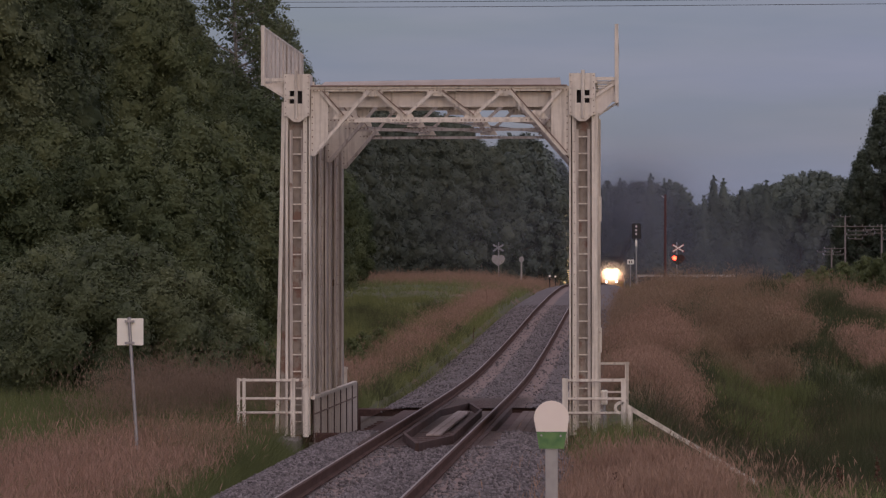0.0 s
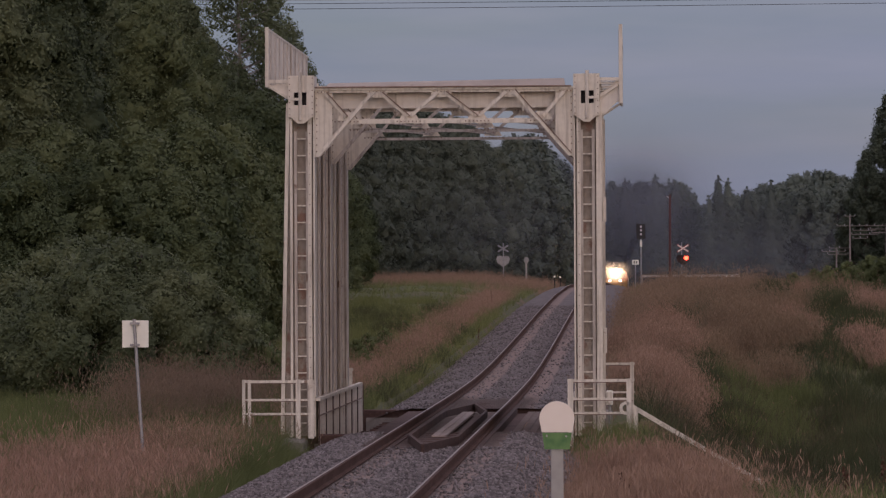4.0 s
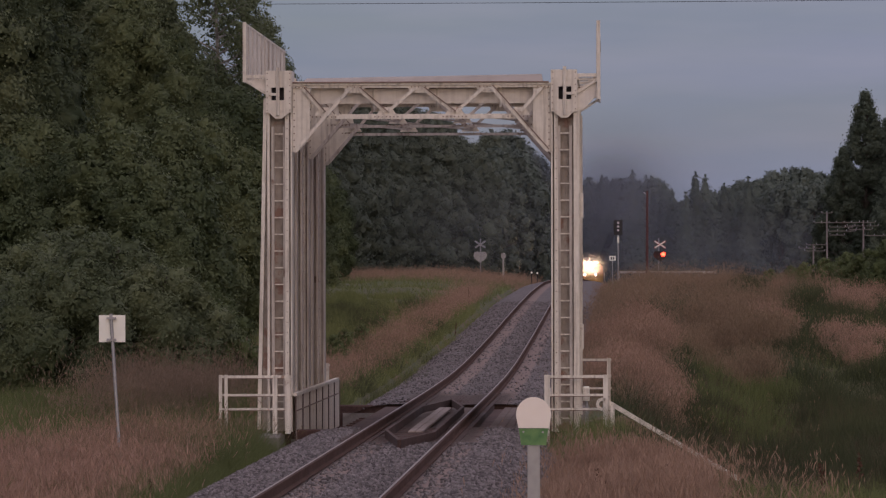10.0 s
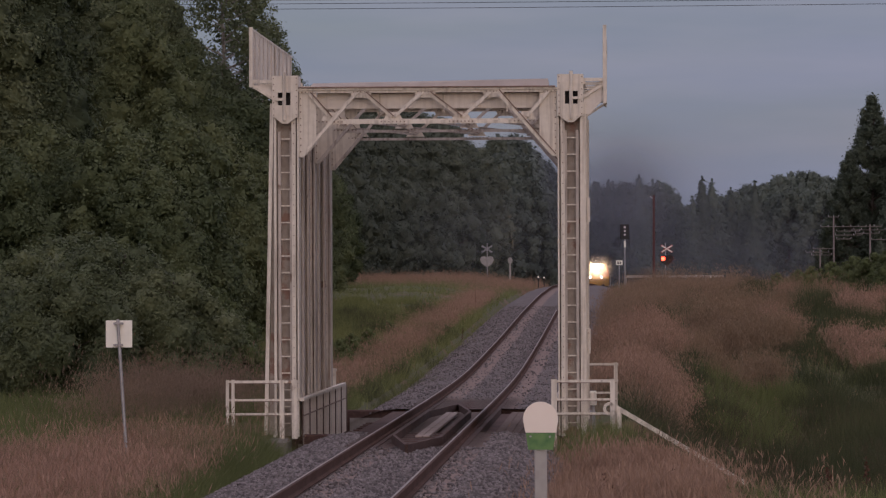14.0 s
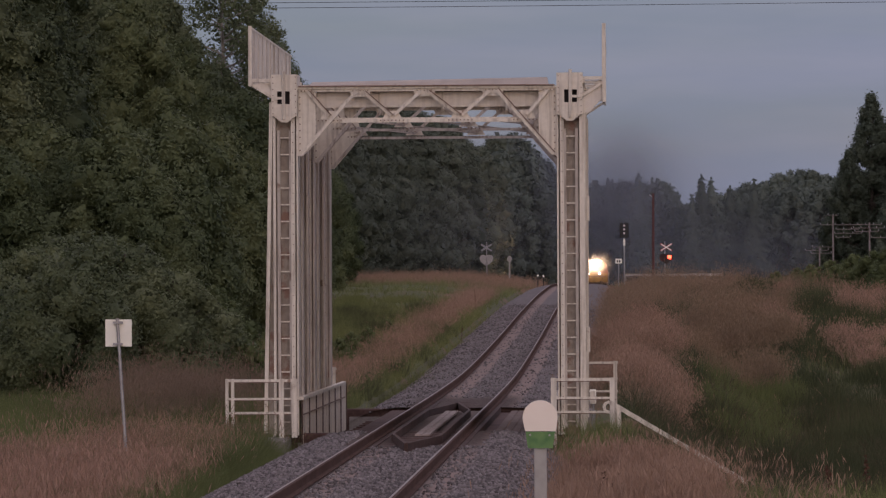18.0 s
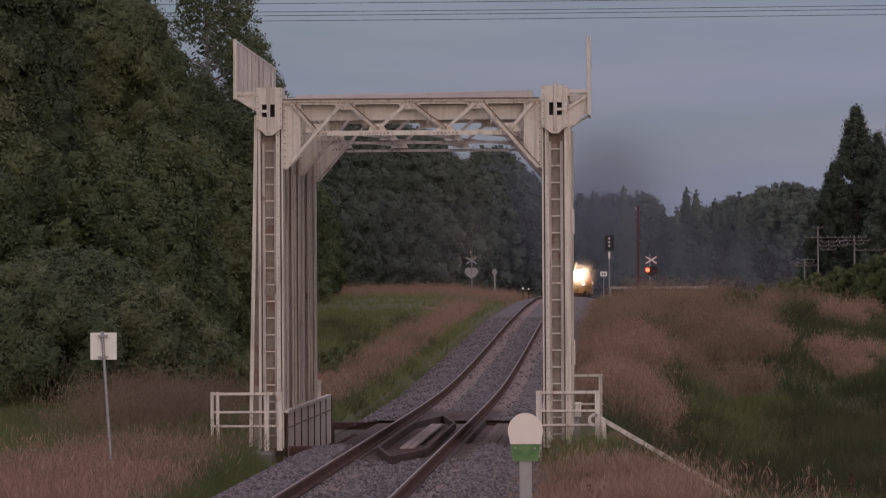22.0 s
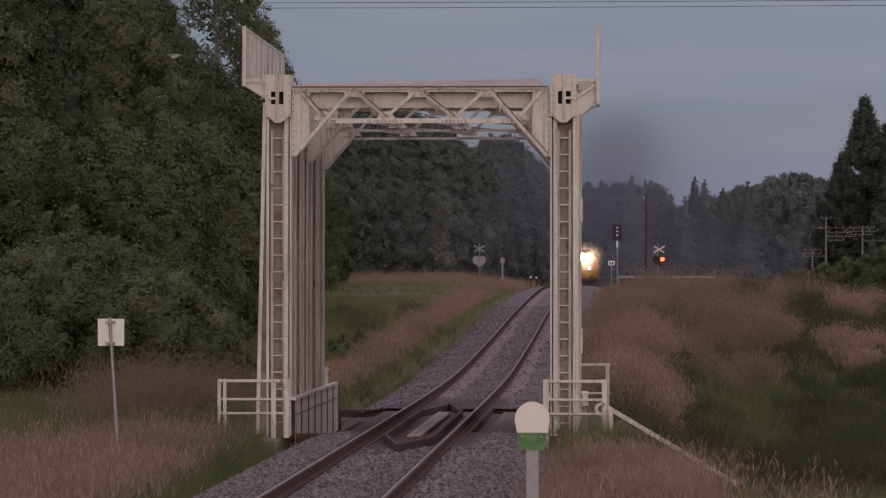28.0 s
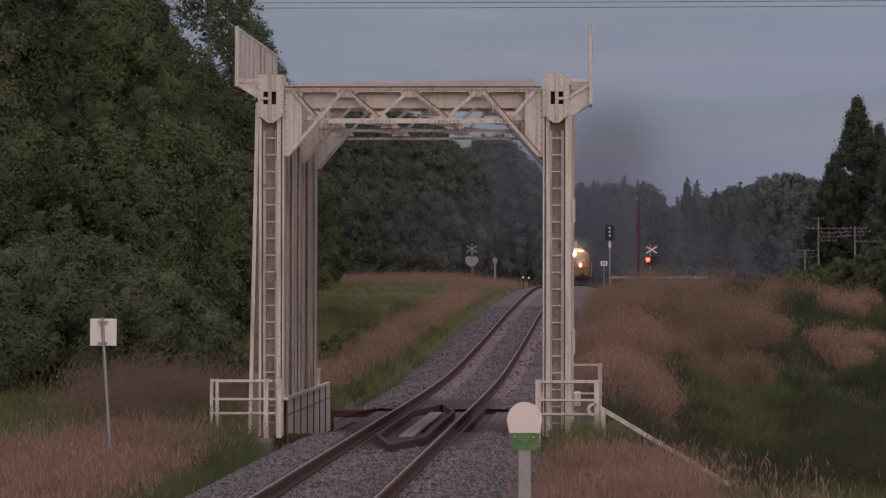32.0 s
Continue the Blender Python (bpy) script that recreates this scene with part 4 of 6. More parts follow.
part("disc", Shape().plate([(0.21 * math.cos(a), mh - 0.22 + 0.27 * math.sin(a)) for a in np.linspace(0, 6.1, 20)], 0.06, 0.08), POST_GREY, far_marker)

lx = (1126 - 1109) / 6630 * 300
lz = ground_at(lx, 300)
sig = thing("railway_signal", "black three-lamp railway signal on a pale mast", "railway signal", (lx, 300, lz))
sh_ = 2.73 + (502 - 396) / 6630 * 300 - lz
part("mast", Shape().tube((0, 0.06, 0), (0, 0.06, sh_ - 0.9), 0.06), GALV, sig)
part("number_plate", Shape().box(-0.08, 0.08, -0.05, -0.03, sh_ - 1.85, sh_ - 1.35), SIGN_WHITE, sig, "white plate on the mast")
head_ = part("signal_head", Shape().soft_box(-0.36, 0.36, -0.05, 0.12, sh_ - 1.22, sh_, 0.06), BLACK, sig)
for k in range(3):
    z = sh_ - 0.25 - k * 0.30
    part("lamp", Shape().tube((0, -0.09, z), (0, -0.05, z), 0.085, n=12), SIGNAL_LAMP, head_)
    part("hood", Shape().rings([[(0.12 * math.cos(a), y, z + 0.12 * math.sin(a)) for a in np.linspace(0.2, 2.94, 8)] for y in (-0.25, -0.05)], caps=False, closed=False), BLACK, head_)

nx_ = (1116 - 1109) / 6630 * 285
nz_ = ground_at(nx_, 285)
num = thing("distance_sign", "small pale rectangular sign with dark marks on a post", "sign", (nx_, 285, nz_))
nh = 2.73 + (502 - 460) / 6630 * 285 - nz_
part("post", Shape().tube((0, 0.03, 0), (0, 0.03, nh), 0.04), GALV, num)
np_ = part("plate", Shape().box(-0.25, 0.25, -0.015, 0.0, nh - 0.36, nh), SIGN_WHITE, num)
for x in (-0.09, 0.08):
    part("mark", Shape().box(x - 0.05, x + 0.05, -0.024, -0.015, nh - 0.28, nh - 0.09), BLACK, np_, "dark bar")

px_ = (1177 - 1109) / 6630 * 335
pz_ = ground_at(px_, 335)
lamp_post = thing("street_lamp", "red-brown timber lamp post with a pale lamp head", "street lamp", (px_, 335, pz_))
ph = 2.73 + (502 - 345) / 6630 * 335 - pz_
part("pole", Shape().tube((0, 0, 0), (0.02, 0, ph), 0.13, 0.09, n=10), POLE_RED, lamp_post)
part("arm", Shape().tube((0.0, 0, ph - 0.35), (-0.32, 0, ph - 0.1), 0.03), GALV, lamp_post)
part("lamp_head", Shape().hexa([(-0.80, -0.16, ph - 0.06), (-0.16, -0.12, ph - 0.26), (-0.16, 0.12, ph - 0.26), (-0.80, 0.16, ph - 0.06), (-0.78, -0.14, ph + 0.22), (-0.16, -0.10, ph - 0.06), (-0.16, 0.10, ph - 0.06), (-0.78, 0.14, ph + 0.22)]), SIGN_WHITE, lamp_post)

# crossing road with its pale railing
road = Shape()
ry = 352.0
for k in range(30):
    xa, xb = -30 + k * 3, -27 + k * 3
    za = [max(ground_at(x, ry - 3), ground_at(x, ry), ground_at(x, ry + 3)) + 0.06 for x in (xa, xb)]
    road.hexa([(xa, ry - 3, za[0] - 0.4), (xb, ry - 3, za[1] - 0.4), (xb, ry + 3, za[1] - 0.4), (xa, ry + 3, za[0] - 0.4), (xa, ry - 3, za[0]), (xb, ry - 3, za[1]), (xb, ry + 3, za[1]), (xa, ry + 3, za[0])])
tagged(part("road", road, ASPHALT), "narrow grey road over the level crossing", "road", kind="structure")
gr = thing("guardrail", "low pale steel guardrail beside the road", "guardrail", (0, 0, 0))
for k in range(5):
    xa = 0.9 + k * 1.8
    z = 2.73 + (502 - 489) / 6630 * 341
    part("beam", Shape().box(xa, xa + 1.75, 341, 341.06, z - 0.10, z + 0.12), PAINT_DIRTY_SHADE, gr)
    part("post", Shape().box(xa + 0.05, xa + 0.15, 341.07, 341.17, ground_at(xa, 341.1) - 0.1, z + 0.1), GALV, gr)

for px, y, py in ((973, 285, 489), (983, 292, 490), (1278, 300, 490)):
    x = (px - 1109) / 6630 * y
    zg = ground_at(x, y)
    rp = thing("reflector_post", "small dark post with a white reflector beside the track", "reflector post", (x, y, zg), group="reflector posts")
    top = 2.73 + (502 - py) / 6630 * y - zg
    part("post", Shape().tube((0, 0.03, 0), (0, 0.03, top), 0.035, n=6), BLACK, rp)
    part("reflector", Shape().tube((0, -0.03, top), (0, 0.0, top), 0.08, n=10), SIGN_WHITE, rp, "white reflector")

# ---- wires and pole frames of the power line ----
WY = 236.0
wires = []
for py, sag in ((-21, 0.10), (-6, 0.12), (0.5, 0.1), (10, 0.12)):
    z = 2.73 + (502 - py) / 6630 * WY
    s = Shape()
    pts = [(x, WY, z + 0.0028 * (x - 14) + sag * ((x - 5) / 40) ** 2) for x in np.linspace(-60, 60, 33)]
    loops = [[(x, y + 0.016 * math.cos(a), zz + 0.016 * math.sin(a)) for a in (0, 1.57, 3.14, 4.71)] for x, y, zz in pts]
    s.rings(loops)
    w = tagged(part("overhead_wire", s, BLACK), "thin dark overhead power wire against the sky", "wire", group="overhead wires")
    wires.append(w)
for wx in (-60, 60):
    zg = ground_at(wx, WY)
    pl = thing("power_pole", "tall timber power pole carrying four wires", "power pole", (wx, WY, zg), group="power poles")
    part("pole", Shape().tube((0, 0.2, 0), (0, 0.2, 23.5 - zg), 0.16, 0.11, n=10), BARK, pl)
    part("crossarm", Shape().box(-0.08, 0.08, -0.1, 0.5, 19.0 - zg, 23.2 - zg), TIMBER, pl)


def pole_frame(px, top, base, arms, y):
    """A low timber line structure with several crossarms and insulators."""
    x = (px - 1109) / 6630 * y
    zg = ground_at(x, y)
    zt = 2.73 + (502 - top) / 6630 * y - zg
    p = thing("line_structure", "timber switching structure with pale crossarms and insulators", "line structure", (x, y, zg), group="line structures")
    part("pole", Shape().tube((0, 0, 0), (0, 0, zt), 0.068, 0.052), POLE_GREY, p)
    for py, a, b in arms:
        z = 2.73 + (502 - py) / 6630 * y - zg
        arm = part("crossarm", Shape().box(a, b, -0.14, -0.08, z - 0.018, z + 0.018), POLE_GREY, p)
        n = max(2, int((b - a) / 0.5))
        for k in range(n + 1):
            q = a + (b - a) * k / n
            part("insulator", Shape().tube((q, -0.11, z + 0.026), (q, -0.11, z + 0.13), 0.026, n=6), SIGN_BACK, arm)
    return p


pole_frame(1494, 384, 470, [(385, -0.35, 0.35), (402, -0.9, 1.7), (410, 0.2, 1.8), (417, 0.1, 2.0), (424, 0.2, 1.2)], 262.0)
pole_frame(1558, 398, 470, [(402, -0.8, 0.8), (408, -1.1, 1.0), (414, -1.0, 0.6), (425, 0.1, 2.0)], 255.0)
pole_frame(1470, 440, 480, [(441, -0.5, 0.9), (447, -1.0, 0.6), (452, -0.6, 0.8)], 262.0)


# ---- trees ----
def quads_at(rng, c, size, ratio=0.6, flat=0.0, out=None, loose=0.8):
    """Leaf quads at the points c, of random turn or lying roughly along the skin whose outward directions are given."""
    n = len(c)
    a = rng.normal(size=(n, 3))
    if out is None:
        a[:, 2] *= 1 - flat
        a /= np.linalg.norm(a, axis=1)[:, None] + 1e-9
        b = np.cross(a, rng.normal(size=(n, 3)))
    else:
        b = out + loose * rng.normal(size=(n, 3)) * 0.58
        a = np.cross(b, a)
        a /= np.linalg.norm(a, axis=1)[:, None] + 1e-9
        b = np.cross(b, a)
    b /= np.linalg.norm(b, axis=1)[:, None] + 1e-9
    s = (size * rng.uniform(0.6, 1.35, n))[:, None]
    u, w = a * s * 0.5, b * s * 0.5 * ratio
    v = np.stack([c - u, c + w * 0.9 - u * 0.1, c + u, c - w * 0.9 - u * 0.1], 1)
    f = np.arange(4 * n).reshape(-1, 4)
    return v.reshape(-1, 3), f


def unit(v):
    return v / (np.linalg.norm(v, axis=1)[:, None] + 1e-9)


def crown_points(rng, r, h, base, lobes, leaves, lobe, loose=0.14, point=0.0):
    """Leaf places and outward directions: overlapping leafy lobes in an uneven egg (point=0) or cone (point=1)."""
    q = (np.arange(lobes) + rng.uniform(0.1, 0.9, lobes)) / lobes
    egg = np.sqrt(np.clip(1 - (2 * q - 0.85) ** 2 * np.where(q > 0.425, 0.72, 0.55), 0.02, 1))
    wide = (1 - point) * egg + point * (1.02 - q) ** 0.85
    size = lobe * (0.45 + 0.55 * wide) * rng.uniform(0.5, 1.35, lobes)
    a = 2.4 * np.arange(lobes) + rng.uniform(-0.5, 0.5, lobes)
    arm = np.clip(r * wide - size, 0, None) * rng.uniform(0.55, 1.1, lobes)
    c = np.stack([np.cos(a) * arm, np.sin(a) * arm, base + size * 0.6 + (h - 1.6 * size) * q], 1)
    k = rng.choice(lobes, leaves, p=size ** 2 / (size ** 2).sum())
    d = unit(rng.normal(size=(leaves, 3)))
    p = c[k] + d * (size[k] * lobe_swell(d, k) * rng.uniform(0.88, 1.12, leaves))[:, None]
    inside = np.zeros(leaves, bool)
    for m in range(lobes):
        inside |= (np.linalg.norm(p - c[m], axis=1) < 0.8 * size[m]) & (k != m)
    p, d, k = p[~inside], d[~inside], k[~inside]
    n = int(len(p) * loose)
    extra = p[:n] + rng.normal(size=(n, 3)) * 0.24 * lobe
    return c, size, np.concatenate([p, extra]), np.concatenate([d, d[:n]])


def cube_sphere(n):
    """Directions over a sphere on six square patches of n by n quads."""
    g = np.linspace(-1, 1, n + 1)
    u, w = np.meshgrid(np.tan(g * 0.7854), np.tan(g * 0.7854))
    one = np.ones_like(u)
    i, j = np.meshgrid(np.arange(n), np.arange(n))
    q = (j * (n + 1) + i).ravel()
    quad = np.stack([q, q + 1, q + n + 2, q + n + 1], -1)
    dirs, faces = [], []
    for k, (x, y, z) in enumerate(((one, u, w), (-one, w, u), (w, one, u), (u, -one, w), (u, w, one), (w, u, -one))):
        dirs.append(np.stack([x, y, z], -1).reshape(-1, 3))
        faces.append(quad + k * (n + 1) ** 2)
    return unit(np.concatenate(dirs)), np.concatenate(faces)


def lobe_swell(d, k):
    """How far the skin of lobe k bulges in the directions d."""
    return 1 + 0.17 * np.sin(3.1 * d[:, 0] + 2.3 * d[:, 2] + 3.0 * k) * np.sin(2.9 * d[:, 1] + 1.7 * k) + 0.12 * np.sin(6.3 * d[:, 2] + 5.1 * d[:, 0] + 2.0 * k) + 0.09 * np.sin(9.7 * d[:, 1] - 8.1 * d[:, 2] + 5.0 * k)


def leafy_mass(rng, c, size, n, share, rough=0.2):
    """The dense inside of each lobe: a rugged closed mass of leaves below its skin."""
    d, f = cube_sphere(n)
    vs, fs = [], []
    for k in range(len(c)):
        r = size[k] * share * lobe_swell(d, k) * (1 + rough * rng.normal(size=len(d)))
        vs.append(c[k] + d * r[:, None])
        fs.append(f + k * len(d))
    return np.concatenate(vs), np.concatenate(fs)


def leaf_mesh(v, f, core, leaf_m):
    """Leaves and the closed inside of a crown in one mesh."""
    if core is not None:
        f = np.concatenate([f, core[1] + len(v)])
        v = np.concatenate([v, core[0]])
    return from_arrays("crown", v, f, leaf_m)


def broadleaf(name, label, seed, height, r, bare, lobes, leaves, leaf, lobe, leaf_m, bark_m, category="tree", loose=0.14, point=0.0, solid=0.78, tilt=0.6, inner=8):
    rng = np.random.default_rng(seed)
    t = thing(name, label, category)
    c, size, pts, out = crown_points(rng, r, height - bare, bare, lobes, leaves, lobe, loose, point)
    tr = Shape()
    lean = rng.normal(size=2) * 0.25
    knots = [(lean[0] * q ** 2, lean[1] * q ** 2, height * 0.9 * q) for q in np.linspace(0, 1, 8)]
    loops = []
    for k, (x, y, z) in enumerate(knots):
        rr = max(0.02, 0.014 * height * (1 - k / 7.6))
        loops.append([(x + rr * math.cos(a), y + rr * math.sin(a), z) for a in np.linspace(0, 5.5, 8)])
    tr.rings(loops)
    for q in c:
        z0 = max(bare * 0.55, min(q[2] - 0.45 * math.hypot(q[0], q[1]), height * 0.82))
        w = z0 / (height * 0.9)
        tr.tube((lean[0] * w * w, lean[1] * w * w, z0), tuple(q), 0.006 * height * (1 - 0.7 * w), 0.01, n=5)
    part("trunk", tr, bark_m, t)
    v, f = quads_at(rng, pts, leaf, 0.65, 0.0, out + np.array([0, 0, 0.35]), tilt)
    part("crown", leaf_mesh(v, f, leafy_mass(rng, c, size, inner, solid) if solid else None, leaf_m), leaf_m, t)
    return t


def spruce(name, label, seed, height, r, leaf_m, steps, fine, category="tree"):
    """A conifer: a straight trunk and whorls of drooping boughs hung with needle sprays."""
    rng = np.random.default_rng(seed)
    t = thing(name, label, category)
    pts, limbs = [], Shape().tube((0, 0, 0), (0, 0, height * 0.98), 0.014 * height, 0.01, n=7)
    for k in range(steps):
        q = k / (steps - 1)
        z = height * (0.06 + 0.93 * q)
        reach = r * (1 - q) ** 0.65 * rng.uniform(0.7, 1.15) + 0.12
        for j in range(7 if q < 0.8 else 5):
            a = rng.uniform(0, 6.283)
            ln = reach * rng.uniform(0.65, 1.15)
            ex, ey = math.cos(a) * ln, math.sin(a) * ln
            dz = -0.28 * ln + 0.1 * rng.normal()
            if fine and j % 2 == 0:
                limbs.tube((0, 0, z), (ex, ey, z + dz), 0.03, 0.008, n=4)
            n = max(4, int(ln * fine * 9)) if fine else max(14, int(ln * 16))
            w = rng.uniform(0.1, 1, n)
            side = rng.normal(size=n) * 0.14 * ln
            pts.append(np.stack([ex * w - ey / ln * side, ey * w + ex / ln * side, z + dz * w ** 1.4 - np.abs(rng.normal(size=n)) * 0.12 * ln], 1))
    part("trunk", limbs, BARK, t)
    pts = np.concatenate(pts)
    size = (0.42 if fine else 0.78) * np.clip(1.15 - pts[:, 2] / height, 0.42, 0.95)
    out = unit(pts * np.array([1, 1, 0])) + np.array([0, 0, 0.55])
    v, f = quads_at(rng, pts, size, 0.6, 0.0, out, 0.8)
    # the closed inside: a jagged cone of boughs
    qs = np.linspace(0.02, 0.97, 26)
    a, b = np.meshgrid(np.arange(11) * 6.28318 / 11, qs)
    rr = r * (1 - b) ** 0.75 * 0.5 * (1 + 0.28 * np.sin(b * 95) + 0.22 * np.sin(3 * a + 40 * b))
    cone = np.stack([np.cos(a) * rr, np.sin(a) * rr, height * (0.04 + 0.94 * b)], -1).reshape(-1, 3)
    i, j = np.meshgrid(np.arange(11), np.arange(25))
    core = np.stack([j * 11 + i, j * 11 + (i + 1) % 11, (j + 1) * 11 + (i + 1) % 11, (j + 1) * 11 + i], -1).reshape(-1, 4)
    part("crown", leaf_mesh(v, f, (cone, core), leaf_m), leaf_m, t)
    return t


def plant(proto, x, y, size=1.0, turn=0.0, sink=0.05):
    """Another tree of a kind, scaled and turned, on the ground."""
    ob = copy_thing(proto, pose(x, y, ground_at(x, y) - sink, 0, 0, turn))
    ob.scale = (size, size, size)
    return ob


def place(proto, x, y, size=1.0, turn=0.0):
    proto.location, proto.scale, proto.rotation_euler = (x, y, ground_at(x, y) - 0.05), (size, size, size), (0, 0, radians(turn))


def at_px(px, y):
    return (px - 1109) / 6630 * y


ASPENS = "tall dark green aspen at the edge of the wood"
FAR_TREE = "distant dull green tree in the wood"
aspen_a = broadleaf("aspen_tree", ASPENS, 1, 17.0, 3.3, 0.6, 64, 74000, 0.135, 1.25, LEAF_A, BARK_PALE, loose=0.4)
aspen_b = broadleaf("aspen_tree", ASPENS, 2, 15.0, 3.0, 0.5, 58, 68000, 0.13, 1.1, LEAF_B, BARK_PALE, loose=0.4)
birch_a = broadleaf("birch_tree", "slender birch with a loose see-through crown", 3, 18.5, 2.7, 5.0, 90, 9000, 0.19, 0.55, LEAF_B, BARK_PALE, loose=0.6, solid=0.0)
pine_a = broadleaf("pine_tree", "broad dark pine standing above the other trees", 12, 14.0, 4.4, 0.2, 150, 26000, 0.20, 0.62, NEEDLE, BARK, loose=0.5, point=0.85, solid=0.6, inner=4)
alder_a = broadleaf("alder_tree", "low leafy alder in front of the wood", 4, 8.0, 2.3, 0.05, 44, 44000, 0.118, 0.85, LEAF_A, BARK, loose=0.4)
willow_a = broadleaf("willow_bush", "broad grey-green willow bush at the meadow's edge", 5, 4.0, 2.5, 0.05, 50, 56000, 0.086, 0.62, LEAF_W, BARK, "bush", loose=0.4)
shrub_a = broadleaf("shrub", "fresh green shrub in the grass", 6, 3.4, 1.5, 0.05, 26, 9000, 0.09, 0.45, LEAF_G, BARK, "bush", loose=0.35, inner=5)
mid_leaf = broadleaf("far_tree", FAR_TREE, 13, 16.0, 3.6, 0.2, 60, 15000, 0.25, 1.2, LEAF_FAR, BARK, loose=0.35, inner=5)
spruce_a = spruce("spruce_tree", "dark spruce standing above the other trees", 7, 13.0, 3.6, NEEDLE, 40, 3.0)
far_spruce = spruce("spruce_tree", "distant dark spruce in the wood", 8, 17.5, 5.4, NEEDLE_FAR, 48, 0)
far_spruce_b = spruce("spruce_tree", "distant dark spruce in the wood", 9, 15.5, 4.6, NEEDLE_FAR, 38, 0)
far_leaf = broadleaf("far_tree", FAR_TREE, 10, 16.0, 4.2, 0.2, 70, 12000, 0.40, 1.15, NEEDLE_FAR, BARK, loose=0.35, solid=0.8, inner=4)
FULL = {aspen_a: 17.0, aspen_b: 15.0, birch_a: 18.5, pine_a: 14.0, alder_a: 8.0, willow_a: 4.0, shrub_a: 3.4, mid_leaf: 16.0, spruce_a: 13.0, far_spruce: 17.3, far_spruce_b: 15.5, far_leaf: 16.0}
STANDS = set()

rt = random.Random(5)


def stand(proto, px, top, y, label=""):
    """A tree of a kind in the sight line px, y metres off, so high that it reaches the sight line top. The first one is the kind's own."""
    x = at_px(px, y)
    size = (2.73 + (502 - top) / 6630 * y - ground_at(x, y) + 0.05) / FULL[proto]
    if proto in STANDS:
        ob = plant(proto, x, y, size, rt.uniform(0, 360))
    else:
        STANDS.add(proto)
        place(proto, x, y, size, rt.uniform(0, 360))
        ob = proto
    if label:
        ob["label"] = label
    return ob


# near wood beside the meadow: the closed edge, and the loose crowns that stand over it against the sky
for px, top, y in ((60, -170, 122), (-60, -160, 118), (165, -120, 131), (250, -40, 128), (-20, -200, 138), (110, -140, 145), (215, -90, 150), (300, -30, 158), (285, -50, 170), (30, -160, 165), (-100, -200, 135), (262, -60, 180), (150, -120, 175), (340, 60, 140), (385, 120, 165), (405, 110, 190)):
    stand(aspen_a if rt.random() < 0.5 else aspen_b, px, top, y)
for px, top, y in ((425, -150, 190), (460, -60, 196), (500, 30, 204), (535, 106, 215)):
    stand(birch_a, px, top, y)
for px, top, y in ((330, 190, 118), (20, 250, 112), (420, 300, 135), (470, 260, 150), (130, 270, 116), (230, 210, 114), (500, 270, 170), (530, 270, 190), (555, 290, 215), (585, 300, 240), (610, 310, 262), (440, 150, 165), (490, 170, 195), (540, 190, 220), (390, 210, 130), (290, 290, 112), (85, 200, 117)):
    stand(alder_a, px, top, y)
for px, top, y in ((200, 418, 98), (90, 432, 100), (292, 470, 97), (40, 470, 104), (160, 402, 104), (255, 440, 101), (345, 500, 101), (125, 470, 95)):
    stand(willow_a, px, top, y)
for px, top, y in ((320, 470, 103), (400, 500, 112), (432, 580, 98), (452, 596, 99), (640, 586, 130), (672, 578, 140), (622, 596, 122), (705, 564, 155), (1530, 452, 170), (1565, 446, 166), (1490, 462, 176), (1600, 430, 162), (1455, 470, 180), (1515, 462, 184), (1580, 452, 178), (1430, 476, 190), (1620, 425, 172), (1395, 482, 196)):
    stand(shrub_a, px, top, y)
# the wood that follows the track and closes the view
TOPS = [(540, 150), (640, 165), (760, 185), (825, 215), (850, 246), (872, 256), (895, 238), (940, 240), (975, 266), (1005, 304), (1065, 322), (1110, 316), (1150, 312), (1200, 322), (1225, 352), (1238, 366), (1252, 352), (1300, 346), (1330, 336), (1355, 322), (1400, 303), (1500, 308), (1570, 290), (1700, 290)]
for row, (depth, drop) in enumerate(((0.0, 26), (24.0, 0))):
    px = 540.0 + row * 9
    while px < 1690:
        y = float(np.interp(px, [540, 640, 870, 1000, 1065, 1700], [265, 330, 440, 520, 600, 620])) + depth + rt.uniform(-8, 8)
        top = float(np.interp(px, [a for a, b in TOPS], [b for a, b in TOPS])) + rt.uniform(-5, 10) + drop
        kind = rt.choice((far_spruce, far_leaf, far_spruce_b, far_leaf, far_leaf)) if 1000 < px < 1225 or 1335 < px < 1370 else far_leaf
        stand(mid_leaf if px < 900 else kind, px, top, y)
        px += rt.uniform(18, 30)
for px, top, y in ((1263, 314, 598), (1280, 319, 600), (1313, 334, 602), (1246, 350, 596), (1328, 345, 604), (1098, 318, 590), (1152, 310, 592), (1072, 322, 594), (1356, 330, 600)):
    stand(far_spruce, px, top, y)

